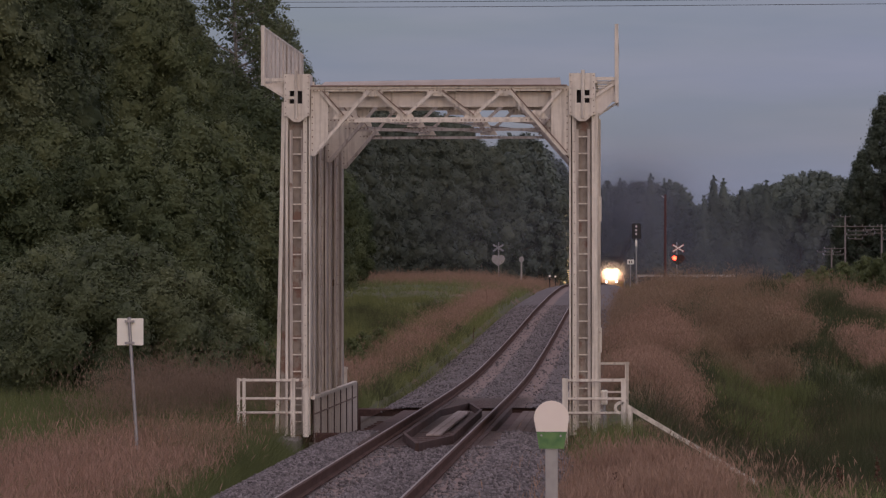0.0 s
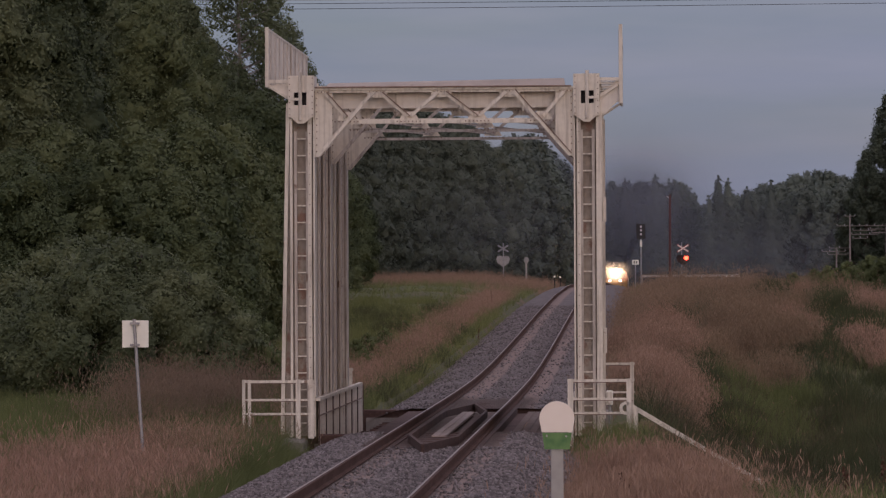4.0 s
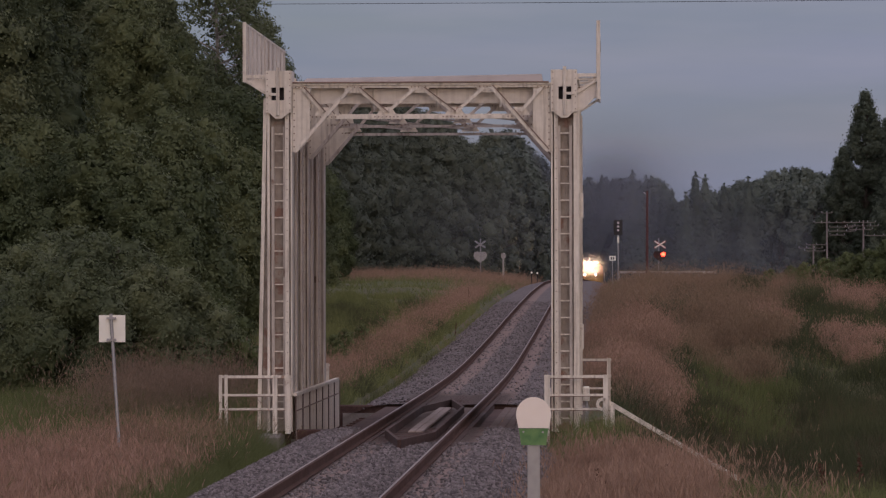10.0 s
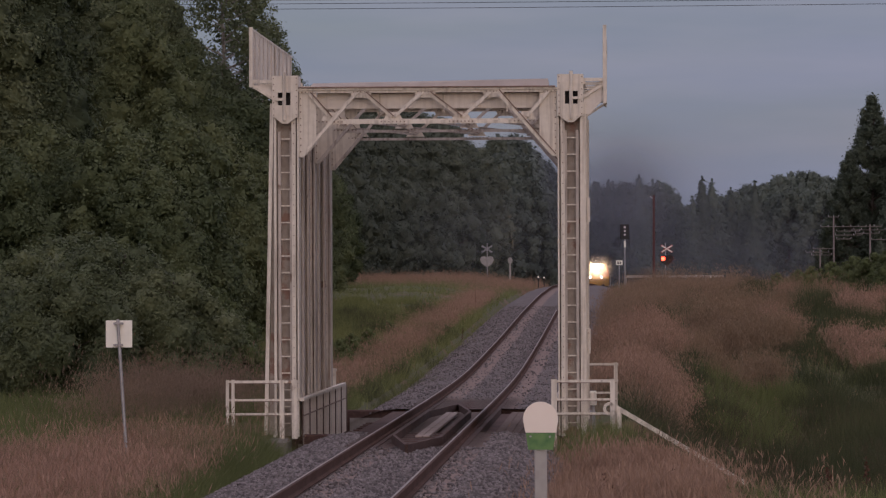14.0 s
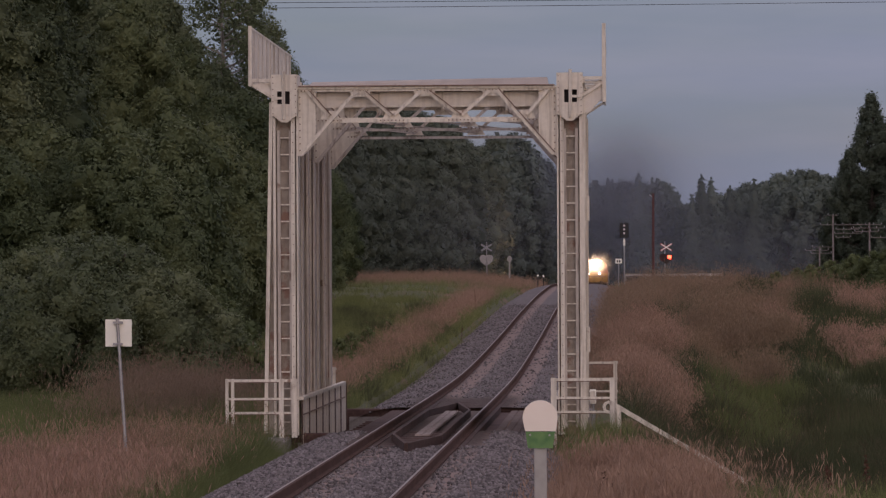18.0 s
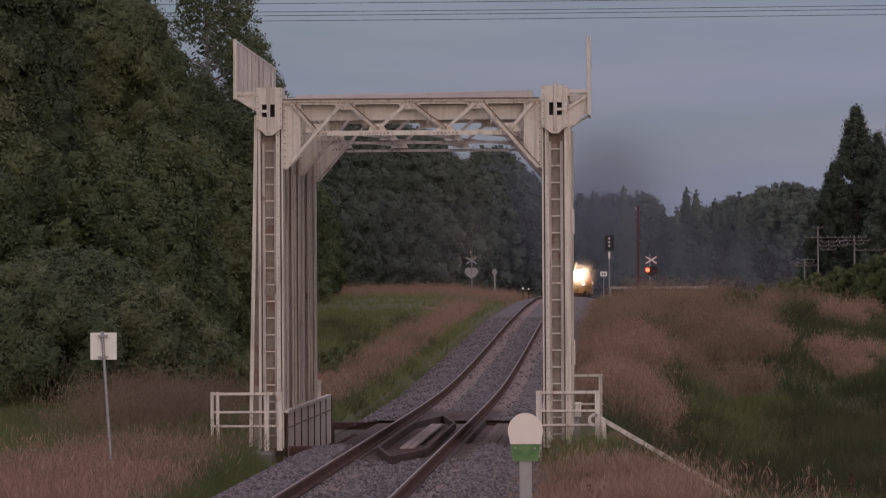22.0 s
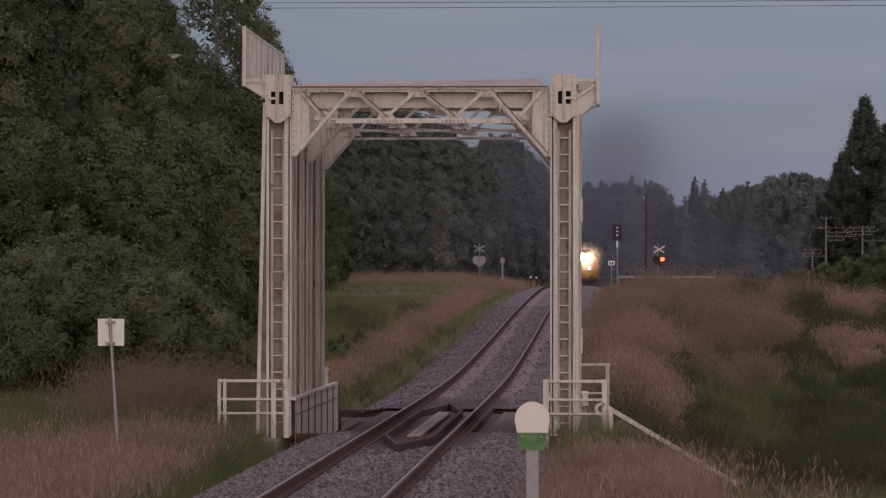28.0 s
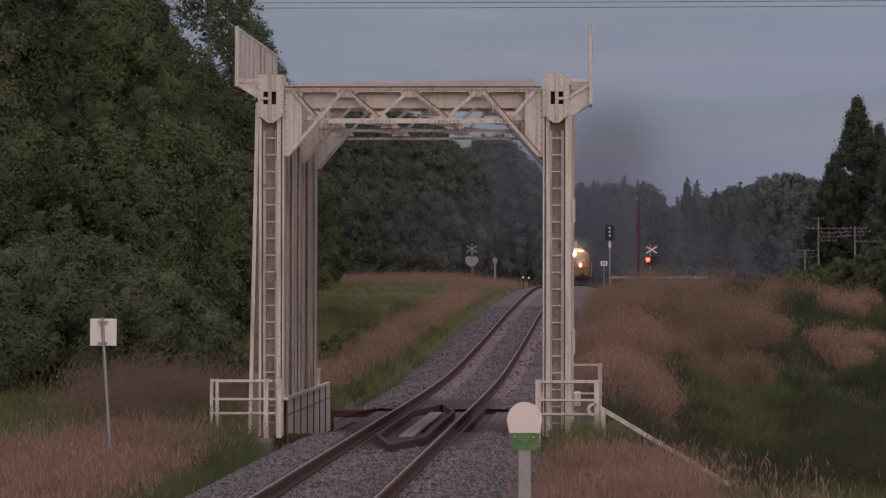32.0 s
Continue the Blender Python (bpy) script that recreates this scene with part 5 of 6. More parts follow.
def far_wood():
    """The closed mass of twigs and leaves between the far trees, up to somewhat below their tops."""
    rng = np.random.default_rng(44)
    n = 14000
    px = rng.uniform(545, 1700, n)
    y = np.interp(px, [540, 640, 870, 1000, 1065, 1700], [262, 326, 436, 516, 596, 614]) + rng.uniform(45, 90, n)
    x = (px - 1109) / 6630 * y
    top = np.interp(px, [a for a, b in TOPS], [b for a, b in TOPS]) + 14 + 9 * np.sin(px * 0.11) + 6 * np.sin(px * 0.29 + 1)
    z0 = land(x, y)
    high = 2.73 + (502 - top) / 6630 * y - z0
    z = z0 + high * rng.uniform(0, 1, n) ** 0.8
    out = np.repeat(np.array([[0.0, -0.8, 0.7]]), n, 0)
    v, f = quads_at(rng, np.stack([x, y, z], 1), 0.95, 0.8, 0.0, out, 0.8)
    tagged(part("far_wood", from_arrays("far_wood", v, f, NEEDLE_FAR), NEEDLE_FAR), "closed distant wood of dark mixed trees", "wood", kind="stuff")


far_wood()
# pines and leafy trees beyond the hollow
stand(pine_a, 1562, 168, 290)
stand(pine_a, 1522, 268, 288)
stand(pine_a, 1600, 215, 292)
stand(spruce_a, 1640, 150, 300)
stand(pine_a, 1662, 170, 285)
stand(pine_a, 1625, 250, 280)
stand(mid_leaf, 1545, 330, 330)
stand(mid_leaf, 1592, 320, 325)
stand(mid_leaf, 1655, 310, 320)
stand(alder_a, 1630, 420, 165)
stand(alder_a, 1670, 380, 160)


# ---- grasses ----
def patch(x, y, seed):
    """A slow pattern between 0 and 1 over the ground."""
    v = np.sin(x * 0.55 + seed) * np.cos(y * 0.21 + seed * 1.7) + 0.6 * np.sin(x * 1.3 - y * 0.35 + seed * 2.3) + 0.4 * np.sin(y * 0.9 + x * 0.4 + seed)
    return 0.5 + 0.25 * v


def clump(x, y):
    """Tufts of the bank, some metres across: 0 in the dips between them, 1 on top."""
    v = np.sin(x * 1.9 + 1.6 * np.sin(y * 0.16)) * np.sin(y * 0.33 + 1.2 * np.sin(x * 0.8)) + 0.7 * np.sin(x * 0.9 - y * 0.21 + 2.0) + 0.5 * np.sin(x * 3.7 + y * 0.5)
    return np.clip(0.5 + 0.36 * v, 0, 1)


def panicles(rng, t, h, m, size, spread):
    """Slender tufts round the tips t of blades of height h: m to a blade, of that length and width."""
    n = m * len(t)
    c = np.repeat(t, m, 0) + rng.normal(size=(n, 3)) * np.repeat(h, m)[:, None] * np.array([spread, spread, 0.13])
    u = np.stack([0.38 * rng.normal(size=n), 0.38 * rng.normal(size=n), np.ones(n)], 1) * (size[0] * rng.uniform(0.3, 0.65, n))[:, None]
    a = rng.uniform(0, 3.1416, n)
    w = np.stack([np.cos(a), 0.6 * np.sin(a), np.zeros(n)], 1) * (size[1] * rng.uniform(0.3, 0.7, n))[:, None]
    return np.stack([c - u, c + w, c + u, c - w], 1).reshape(-1, 3)


def grass(name, label, seed, n, x0, x1, y0, y1, high, wide, material, keep, heads=0.0, head_m=None, tufted=0.0):
    """Many upright blades as one stuff object; heads: the share of blades that carry a seed head."""
    rng = np.random.default_rng(seed)
    n = int(n * 1.7)
    wide = wide * 0.72
    x, y = rng.uniform(x0, x1, n), rng.uniform(y0, y1, n)
    ok = keep(x, y) > rng.uniform(0, 1, n)
    x, y = x[ok], y[ok]
    n = len(x)
    z = land(x, y) - 0.02
    h = high * rng.uniform(0.4, 1.2, n) * (0.7 + 0.6 * patch(x * 2.2, y * 2.2, seed))
    h = h * (1 - tufted + 1.5 * tufted * clump(x, y))
    # single tufts stand higher or lower than their neighbours
    cell = np.floor(x / 0.34 + 0.6 * np.sin(y * 1.7)) * 12.9898 + np.floor(y / 0.9 + 0.5 * np.sin(x * 2.3)) * 78.233
    h = h * (0.62 + 0.7 * np.mod(np.sin(cell) * 43758.5453, 1.0))
    w = wide * rng.uniform(0.6, 1.4, n)
    a = rng.uniform(0, 3.1416, n)
    lx, ly = rng.normal(size=n) * 0.52 * h, rng.normal(size=n) * 0.5 * h
    dx, dy = np.cos(a) * w / 2, np.sin(a) * w / 2 * 0.5
    base = np.stack([x, y, z], 1)
    tip = np.stack([x + lx, y + ly, z + h], 1)
    o = np.stack([dx, dy, np.zeros(n)], 1)
    v = np.stack([base - o, base + o, tip], 1).reshape(-1, 3)
    ob = tagged(part(name, from_arrays(name, v, np.arange(3 * n).reshape(-1, 3), material), material), label, "grass", kind="stuff")
    if heads:
        k = rng.uniform(0, 1, n) < heads
        t = tip[k]
        # loose panicles, each of a few slender upright tufts
        v = panicles(rng, t, h[k], 2 if y0 < 70 or high < 0.5 else 4, (0.13, 0.013) if y0 < 70 else (0.10, min(wide * 1.3, 0.026)), 0.05 if y0 < 70 else 0.09)
        part("seed_heads", from_arrays("seed_heads", v, np.arange(len(v)).reshape(-1, 4), head_m), head_m, ob, "red-brown seed heads")
    return ob


def off_track(x, y, a=2.75):
    return np.abs(x - rail_x(y)) > a


def blob(x, y, cx, cy, rx, ry):
    return np.exp(-((x - cx) / rx) ** 2 - ((y - cy) / ry) ** 2)


def bank_green(x, y):
    """Where the far bank is green: a bright clump and the lower slope."""
    return np.clip(1.5 * blob(x, y, 3.9, 114, 2.2, 11) + 0.9 * blob(x, y, 9.0, 140, 3.0, 16) + 0.7 * blob(x, y, 13.0, 160, 5, 20) + 0.35 * patch(x, y * 0.6, 7.0) - 0.2, 0, 1)


def bank_dark(x, y):
    """Where only weeds grow: the hollow's bottom, and dips whose shade their dark colour gives."""
    return np.clip(1.0 - (y - 92) / 24 + 0.05 * (x - 3), 0, 1) + 0.9 * blob(x, y, 1.9, 131, 0.8, 7) + 0.6 * blob(x, y, 8.5, 116, 3.5, 9) + np.clip((x - 4.6) / 2.5, 0, 1) * np.clip((132 - y) / 14, 0, 1)


def pink_band(x, y):
    """Where the near meadow flowers pink: up to a slanting edge, and off the green strip beside the ballast."""
    return (y < np.minimum(63 + 11 * (x + 9.6) + 1.2 * np.sin(x * 5.1), 72)) * np.clip((-6.9 - 0.03 * (y - 58) - x) / 0.35, 0, 1)


def verge(x, y):
    d = rail_x(y) - x
    return np.clip((d - 3.4) / 0.7, 0, 1) * np.clip((5.5 - d) / 1.1, 0, 1)


RED_LABEL, GREEN_LABEL = "tall flowering grass, pinkish brown, beside the track", "rank green grass beside the track"
DRY_LABEL, WEED_LABEL = "brown flowering grass in the meadow", "dark green weeds in the hollow beside the bridge"
# meadow side
grass("red_grass", RED_LABEL, 11, 90000, -12.5, -6.8, 44, 73, 0.60, 0.009, GRASS_DRY, lambda x, y: pink_band(x, y) * np.clip(0.9 * patch(x, y, 2.0) + 0.35, 0, 1), 0.9, GRASS_RED)
grass("green_grass", GREEN_LABEL, 12, 70000, -17, -6.3, 46, 98, 0.58, 0.014, GRASS_GREEN, lambda x, y: off_track(x, y, 2.75) * 0.95)
grass("red_grass", RED_LABEL, 30, 15000, -9.8, -6.9, 57, 74, 0.70, 0.010, GRASS_DRY, lambda x, y: pink_band(x, y), 0.8, GRASS_RED)
grass("green_grass", GREEN_LABEL, 13, 26000, -7.5, -6.2, 44, 73, 0.52, 0.012, GRASS_GREEN, lambda x, y: off_track(x, y, 2.6) * 1.0)
grass("dry_grass", DRY_LABEL, 14, 60000, -12.5, -7.2, 76, 108, 0.92, 0.014, GRASS_DRY, lambda x, y: off_track(x, y, 3.6) * np.clip(0.85 * blob(x, y, -10.8, 94, 1.15, 9) + 0.01 * patch(x, y, 5.0), 0, 1), 0.9, GRASS_DRY)
grass("green_grass", GREEN_LABEL, 15, 60000, -22, -5.6, 88, 190, 0.52, 0.020, GRASS_GREEN, lambda x, y: off_track(x, y, 1.95) * 0.95)
grass("red_grass", RED_LABEL, 16, 42000, -10.4, -6.2, 89, 230, 0.60, 0.016, GRASS_DRY, lambda x, y: verge(x, y) * np.clip(0.8 * patch(x, y, 3.0) + 0.4, 0, 1), 0.85, GRASS_RED)
grass("red_grass", RED_LABEL, 17, 40000, -24, -5.8, 215, 335, 0.60, 0.034, GRASS_DRY, lambda x, y: off_track(x, y, 2.2) * ease(y, 245, 285) * np.clip(0.8 * patch(x, y, 4.0) + 0.3, 0, 1), 0.5, GRASS_RED)
grass("green_grass", GREEN_LABEL, 20, 30000, -34, -5.8, 170, 335, 0.42, 0.05, GRASS_GREEN, lambda x, y: off_track(x, y, 2.2) * 0.9)
grass("green_grass", GREEN_LABEL, 18, 16000, -8.6, -6.4, 64, 73, 0.80, 0.011, GRASS_GREEN, lambda x, y: off_track(x, y, 3.08) * 1.0)
grass("dry_grass", DRY_LABEL, 19, 1800, -9.0, -6.9, 67, 80, 0.70, 0.011, GRASS_DRY, lambda x, y: off_track(x, y, 3.2) * 1.0, 0.6, GRASS_RED)
# bank side: near bank, hollow, far bank
grass("red_grass", RED_LABEL, 21, 60000, -0.7, 3.0, 44, 60, 0.50, 0.009, GRASS_DRY, lambda x, y: off_track(x, y, 2.95) * np.clip(1.0 * patch(x, y, 1.0) + 0.25, 0, 1) * np.clip((1.4 - x) / 0.6, 0.02, 1), 0.9, GRASS_RED)
grass("green_grass", GREEN_LABEL, 22, 30000, -1.1, 4.5, 46, 78, 0.42, 0.012, GRASS_GREEN, lambda x, y: off_track(x, y, 2.7) * 0.95)
grass("green_grass", GREEN_LABEL, 28, 5000, -1.25, 0.25, 69.2, 72.7, 0.62, 0.014, GRASS_GREEN, lambda x, y: off_track(x, y, 2.55) * 1.0)
grass("dark_weeds", WEED_LABEL, 29, 9000, 0.8, 4.5, 50, 68, 0.40, 0.012, GRASS_DARK, lambda x, y: 1.0 + 0 * x)
grass("dark_weeds", WEED_LABEL, 23, 110000, 0.0, 20, 66, 165, 0.62, 0.022, GRASS_DARK, lambda x, y: off_track(x, y, 3.0) * np.clip(0.9 - 0.9 * clump(x, y) + bank_dark(x, y), 0, 1))
grass("green_grass", GREEN_LABEL, 26, 70000, 0.3, 20, 78, 175, 0.62, 0.020, GRASS_GREEN, lambda x, y: off_track(x, y, 3.0) * bank_green(x, y) * np.clip(1.1 - 0.8 * bank_dark(x, y), 0.15, 1) * np.clip((y - 99) / 8, 0.08, 1), tufted=0.7)
grass("brown_weeds", "dull brown withered weeds in the hollow beside the bridge", 33, 60000, 0.6, 16, 68, 118, 0.66, 0.018, GRASS_BROWN, lambda x, y: off_track(x, y, 3.4) * np.clip(0.25 + 0.7 * patch(x * 1.7, y * 0.8, 9.0), 0, 1), tufted=0.5)
grass("dry_grass", "brown flowering grass on the bank", 24, 110000, -0.8, 20, 92, 190, 0.75, 0.018, GRASS_DRY, lambda x, y: off_track(x, y, 2.8) * np.clip(1.0 - 0.95 * bank_green(x, y) - 1.0 * bank_dark(x, y), 0.01, 1) * np.clip(0.15 + 1.3 * clump(x, y), 0, 1) * np.clip(1.5 - x / 8, 0.35, 1), 0.7, GRASS_RED, tufted=0.75)
grass("red_grass", RED_LABEL, 25, 46000, -1.0, 24, 165, 335, 0.32, 0.03, GRASS_DRY, lambda x, y: off_track(x, y, 2.8) * np.clip(0.9 * patch(x, y, 6.0) + 0.3, 0, 1), 0.4, GRASS_RED)
grass("green_grass", GREEN_LABEL, 27, 60000, 0.0, 34, 150, 320, 0.40, 0.030, GRASS_GREEN, lambda x, y: off_track(x, y, 3.0) * np.clip(0.35 + x / 11, 0, 1))


def tussocks(name, label, seed, spots, each, high, spread, wide, material, heads, head_m):
    """Tufts of tall grass: blades fanning out from each root; joined."""
    rng = np.random.default_rng(seed)
    cx, cy, s = (np.repeat(np.array([q[k] for q in spots]), each) for k in range(3))
    n = len(cx)
    a, q = rng.uniform(0, 6.283, n), np.sqrt(rng.uniform(0, 1, n))
    x, y = cx + np.cos(a) * q * spread * s, cy + np.sin(a) * q * spread * s * 1.6
    z = land(x, y) - 0.02
    h = high * s * (1.05 - 0.55 * q ** 2) * rng.uniform(0.55, 1.1, n)
    lean = 0.35 * h * q + 0.12 * h * rng.normal(size=n)
    base = np.stack([x, y, z], 1)
    tip = np.stack([x + np.cos(a) * lean + 0.15 * h * rng.normal(size=n), y + np.sin(a) * lean, z + h], 1)
    b = rng.uniform(0, 3.1416, n)
    o = np.stack([np.cos(b) * wide / 2, np.sin(b) * wide / 4, np.zeros(n)], 1)
    v = np.stack([base - o, base + o, tip], 1).reshape(-1, 3)
    ob = tagged(part(name, from_arrays(name, v, np.arange(3 * n).reshape(-1, 3), material), material), label, "grass", kind="stuff")
    k = rng.uniform(0, 1, n) < heads
    if k.any():
        t = tip[k]
        v = panicles(rng, t, h[k], 4, (0.11, wide * 1.4), 0.10)
        part("seed_heads", from_arrays("seed_heads", v, np.arange(len(v)).reshape(-1, 4), head_m), head_m, ob, "red-brown seed heads")
    return ob


def spots(seed, n, px0, px1, y0, y1, s0, s1):
    r = random.Random(seed)
    out = []
    for k in range(n):
        y = r.uniform(y0, y1)
        out.append(((r.uniform(px0, px1) - 1109) / 6630 * y, y, r.uniform(s0, s1)))
    return out


TUFT = "tall tussocks of flowering red-brown grass on the bank"
tussocks("grass_tussocks", TUFT, 51, spots(1, 26, 1085, 1200, 100, 148, 0.7, 1.15), 700, 1.15, 0.75, 0.013, GRASS_DRY, 0.9, GRASS_RED)
tussocks("grass_tussocks", TUFT, 52, spots(2, 20, 1240, 1390, 120, 152, 0.7, 1.15), 700, 1.15, 0.80, 0.015, GRASS_DRY, 0.9, GRASS_RED)
tussocks("grass_tussocks", TUFT, 53, spots(3, 14, 1400, 1590, 128, 165, 0.6, 1.1), 600, 1.1, 0.75, 0.014, GRASS_DRY, 0.8, GRASS_RED)
tussocks("green_tussocks", "rank bright green tussocks on the bank", 54, spots(4, 22, 1285, 1420, 104, 122, 0.7, 1.2), 600, 0.95, 0.80, 0.014, GRASS_GREEN, 0.0, None)
tussocks("green_tussocks", "rank dark green tussocks in the hollow", 55, spots(5, 70, 1200, 1600, 84, 140, 0.6, 1.2), 460, 0.85, 0.85, 0.015, GRASS_DARK, 0.0, None)
# dark green tussocks stand in for shade on the bank's far right
tussocks("green_tussocks", "rank dark green tussocks in the hollow", 59, spots(9, 60, 1450, 1620, 105, 160, 0.7, 1.3), 420, 0.95, 0.85, 0.016, GRASS_DARK, 0.0, None)
tussocks("green_tussocks", "rank dark green weeds on the crest of the bank", 60, spots(10, 110, 1340, 1600, 146, 200, 0.8, 1.4), 380, 0.6, 1.0, 0.02, GRASS_DARK, 0.0, None)
tussocks("green_tussocks", "rank green tussocks in the meadow", 56, spots(6, 40, 40, 420, 76, 104, 0.6, 1.0), 400, 0.85, 0.75, 0.013, GRASS_GREEN, 0.0, None)


tussocks("green_tussocks", "dark leafy weeds in the meadow beyond the portal", 57, spots(7, 70, 575, 800, 100, 190, 0.6, 1.2), 520, 0.80, 0.8, 0.013, GRASS_DARK, 0.0, None)
tussocks("green_tussocks", "rank green tussocks in the meadow", 58, spots(8, 60, 590, 850, 110, 210, 0.6, 1.1), 460, 0.7, 0.8, 0.014, GRASS_GREEN, 0.0, None)


def dock(px, y, high, seed, name="dock_plant", label="withered dock with a dark brown seed spike in the grass", group="withered docks", flower=None):
    """A stem with a rough spike of seeds or flowers."""
    x, rng = (px - 1109) / 6630 * y, np.random.default_rng(seed)
    t = thing(name, label, "weed", (x, y, ground_at(x, y)), group=group)
    lean = rng.normal() * 0.06
    part("stem", Shape().tube((0, 0, -0.03), (lean, 0, high), 0.006, 0.003, n=5), DOCK, t)
    z = np.linspace(0.55, 1.0, 40) * high
    c = np.stack([lean * z / high + 0.018 * rng.normal(size=40), 0.018 * rng.normal(size=40), z], 1)
    v, f = quads_at(rng, c, 0.045, 0.8)
    part("spike", from_arrays("spike", v, f, flower or DOCK), flower or DOCK, t)


for k, (px, y, high) in enumerate(((1092, 50, 0.78), (1100, 49, 0.66), (1550, 52, 0.8), (1488, 51, 0.6), (863, 190, 1.3), (835, 150, 1.1), (300, 54, 0.7), (1215, 52, 0.62))):
    dock(px, y, high, 300 + k)
for k, (px, y, high) in enumerate(((1428, 62, 1.25), (1436, 63, 1.1), (1412, 61, 0.95), (1452, 64, 0.9), (1500, 62, 0.95), (1388, 60, 0.85))):
    dock(px, y, high, 330 + k, "fireweed", "tall fireweed with a fading pink flower spike", "fireweeds", FIREWEED)


def ballast_stones():
    """Loose stones on the near bed, joined."""
    rng = np.random.default_rng(31)
    n = 30000
    y = np.concatenate([rng.uniform(44, 74, n), rng.uniform(88, 200, n // 2)])
    d = np.concatenate([rng.uniform(-2.7, 2.7, n), rng.uniform(-2.6, 2.6, n // 2)])
    ok = (np.abs(np.abs(d) - 0.8) > 0.10) & ~((np.abs(np.abs(d - 0.3) - 0.8) < 0.22) & (rng.uniform(0, 1, len(d)) < 0.66)) & ~((np.abs(d) < 1.25) & (y > 67) & (y < 95))
    y, d = y[ok], d[ok]
    n = len(y)
    h = np.interp(d, [p[0] for p in BED_PROFILE], [p[1] for p in BED_PROFILE])
    c = np.stack([d + rail_x(y), y, rail_z(y) + h + 0.006], 1)
    s = (rng.uniform(0.02, 0.048, n) * np.where(y > 120, 1.2, 1.0))[:, None, None]
    octa = np.array([[1, 0, 0], [0, 1, 0], [-1, 0, 0], [0, -1, 0], [0, 0, 0.8], [0, 0, -0.8]], float)
    q = rng.normal(size=(n, 3, 3))
    q = np.linalg.qr(q)[0]
    v = (octa[None] * rng.uniform(0.6, 1.3, (n, 6, 1))) @ q * s + c[:, None]
    tri = np.array([[0, 1, 4], [1, 2, 4], [2, 3, 4], [3, 0, 4], [1, 0, 5], [2, 1, 5], [3, 2, 5], [0, 3, 5]])
    f = (tri[None] + (6 * np.arange(n))[:, None, None]).reshape(-1, 3)
    me = from_arrays("ballast_stones", v.reshape(-1, 3), f, STONE)
    return tagged(new("ballast_stones", me), "loose crushed grey stones between and beside the rails", "ballast", kind="stuff")


ballast_stones()


# ---- the approaching locomotive ----
def build_loco():
    t = thing("diesel_locomotive", "red and yellow diesel locomotive with burning headlamps, on the track", "locomotive")
    body = part("body", Shape().rings([[(x, y, z) for x, z in ((-1.65, 1.05), (1.65, 1.05), (1.65, 2.3), (1.5, 3.2), (0.95, 3.68), (-0.95, 3.68), (-1.5, 3.2), (-1.65, 2.3))] for y in (0.75, 3.4)]), LOCO_RED, t, "faded red cab")
    part("hood", Shape().rings([[(x, y, z) for x, z in ((-1.35, 1.05), (1.35, 1.05), (1.35, 3.1), (1.0, 3.55), (-1.0, 3.55), (-1.35, 3.1))] for y in (3.4, 16.0)]), LOCO_RED, t)
    part("roof_visor", Shape().rings([[(x, y, z) for x, z in ((-1.05, 3.66), (1.05, 3.66), (0.75, 3.80), (-0.75, 3.80))] for y in (0.62, 3.2)]), LOCO_RED, body)
    part("number_box", Shape().soft_box(0.42, 0.98, 0.6, 0.75, 3.48, 3.64), SIGN_WHITE, body, "pale lit number box")
    for x in (-0.72, 0.72):
        part("windscreen", Shape().box(x - 0.55, x + 0.55, 0.70, 0.745, 2.55, 3.12), GLASS_DARK, body, "dark windscreen")
        part("window_frame", Shape().box(x - 0.60, x + 0.60, 0.73, 0.747, 2.50, 3.17), LOCO_DARK, body)
    nose = part("nose", Shape().rings([[(x, y, z) for x, z in ((-1.6, 1.05), (1.6, 1.05), (1.6, 2.0), (1.52, 2.12), (-1.52, 2.12), (-1.6, 2.0))] for y in (0.05, 0.75)]), LOCO_YELLOW, t, "yellow warning front")
    for x in (-0.98, 0.0, 0.98):
        part("nose_seam", Shape().box(x - 0.02, x + 0.02, 0.03, 0.05, 1.1, 2.05), LOCO_DARK, nose)
    part("red_band", Shape().box(-1.46, 1.46, 0.02, 0.05, 1.72, 1.82), LOCO_RED, nose)
    for x in (-0.68, 0.68):
        lamp = part("lower_headlamp", Shape().tube((x, -0.02, 2.10), (x, 0.07, 2.10), 0.14, n=16), LOW_LAMP, nose, "burning lower headlamp")
        part("lamp_ring", Shape().tube((x, 0.0, 2.10), (x, 0.10, 2.10), 0.20, n=16), LOCO_DARK, lamp)
    # lamp disc drawn oversize to stand in for its glare
    top = part("top_headlamp", Shape().tube((0, 0.45, 3.26), (0, 0.6, 3.26), 0.36, n=20), HEADLAMP, body, "bright burning top headlamp")
    ring = [(math.cos(6.28318 * k / 24), math.sin(6.28318 * k / 24)) for k in range(24)]
    # made-up ring that covers the lamp's rim, in place of a fading lamp
    blind = Shape().rings([[(r * a, y, -0.39 + r * b) for a, b in ring] for r, y in ((0.40, 0.004), (0.40, -0.004), (0.15, -0.004), (0.15, 0.004), (0.40, 0.004))], caps=False)
    part("dimming_blind", blind, LOCO_DARK, body, "ring added over the top headlamp to imitate its dimming", at=(0, 0.43, 3.65))
    part("lamp_case", Shape().tube((0, 0.48, 3.26), (0, 0.76, 3.26), 0.42, n=20), LOCO_DARK, top)
    part("buffer_beam", Shape().soft_box(-1.5, 1.5, 0.0, 0.35, 0.72, 1.05), LOCO_DARK, t, "sooty buffer beam")
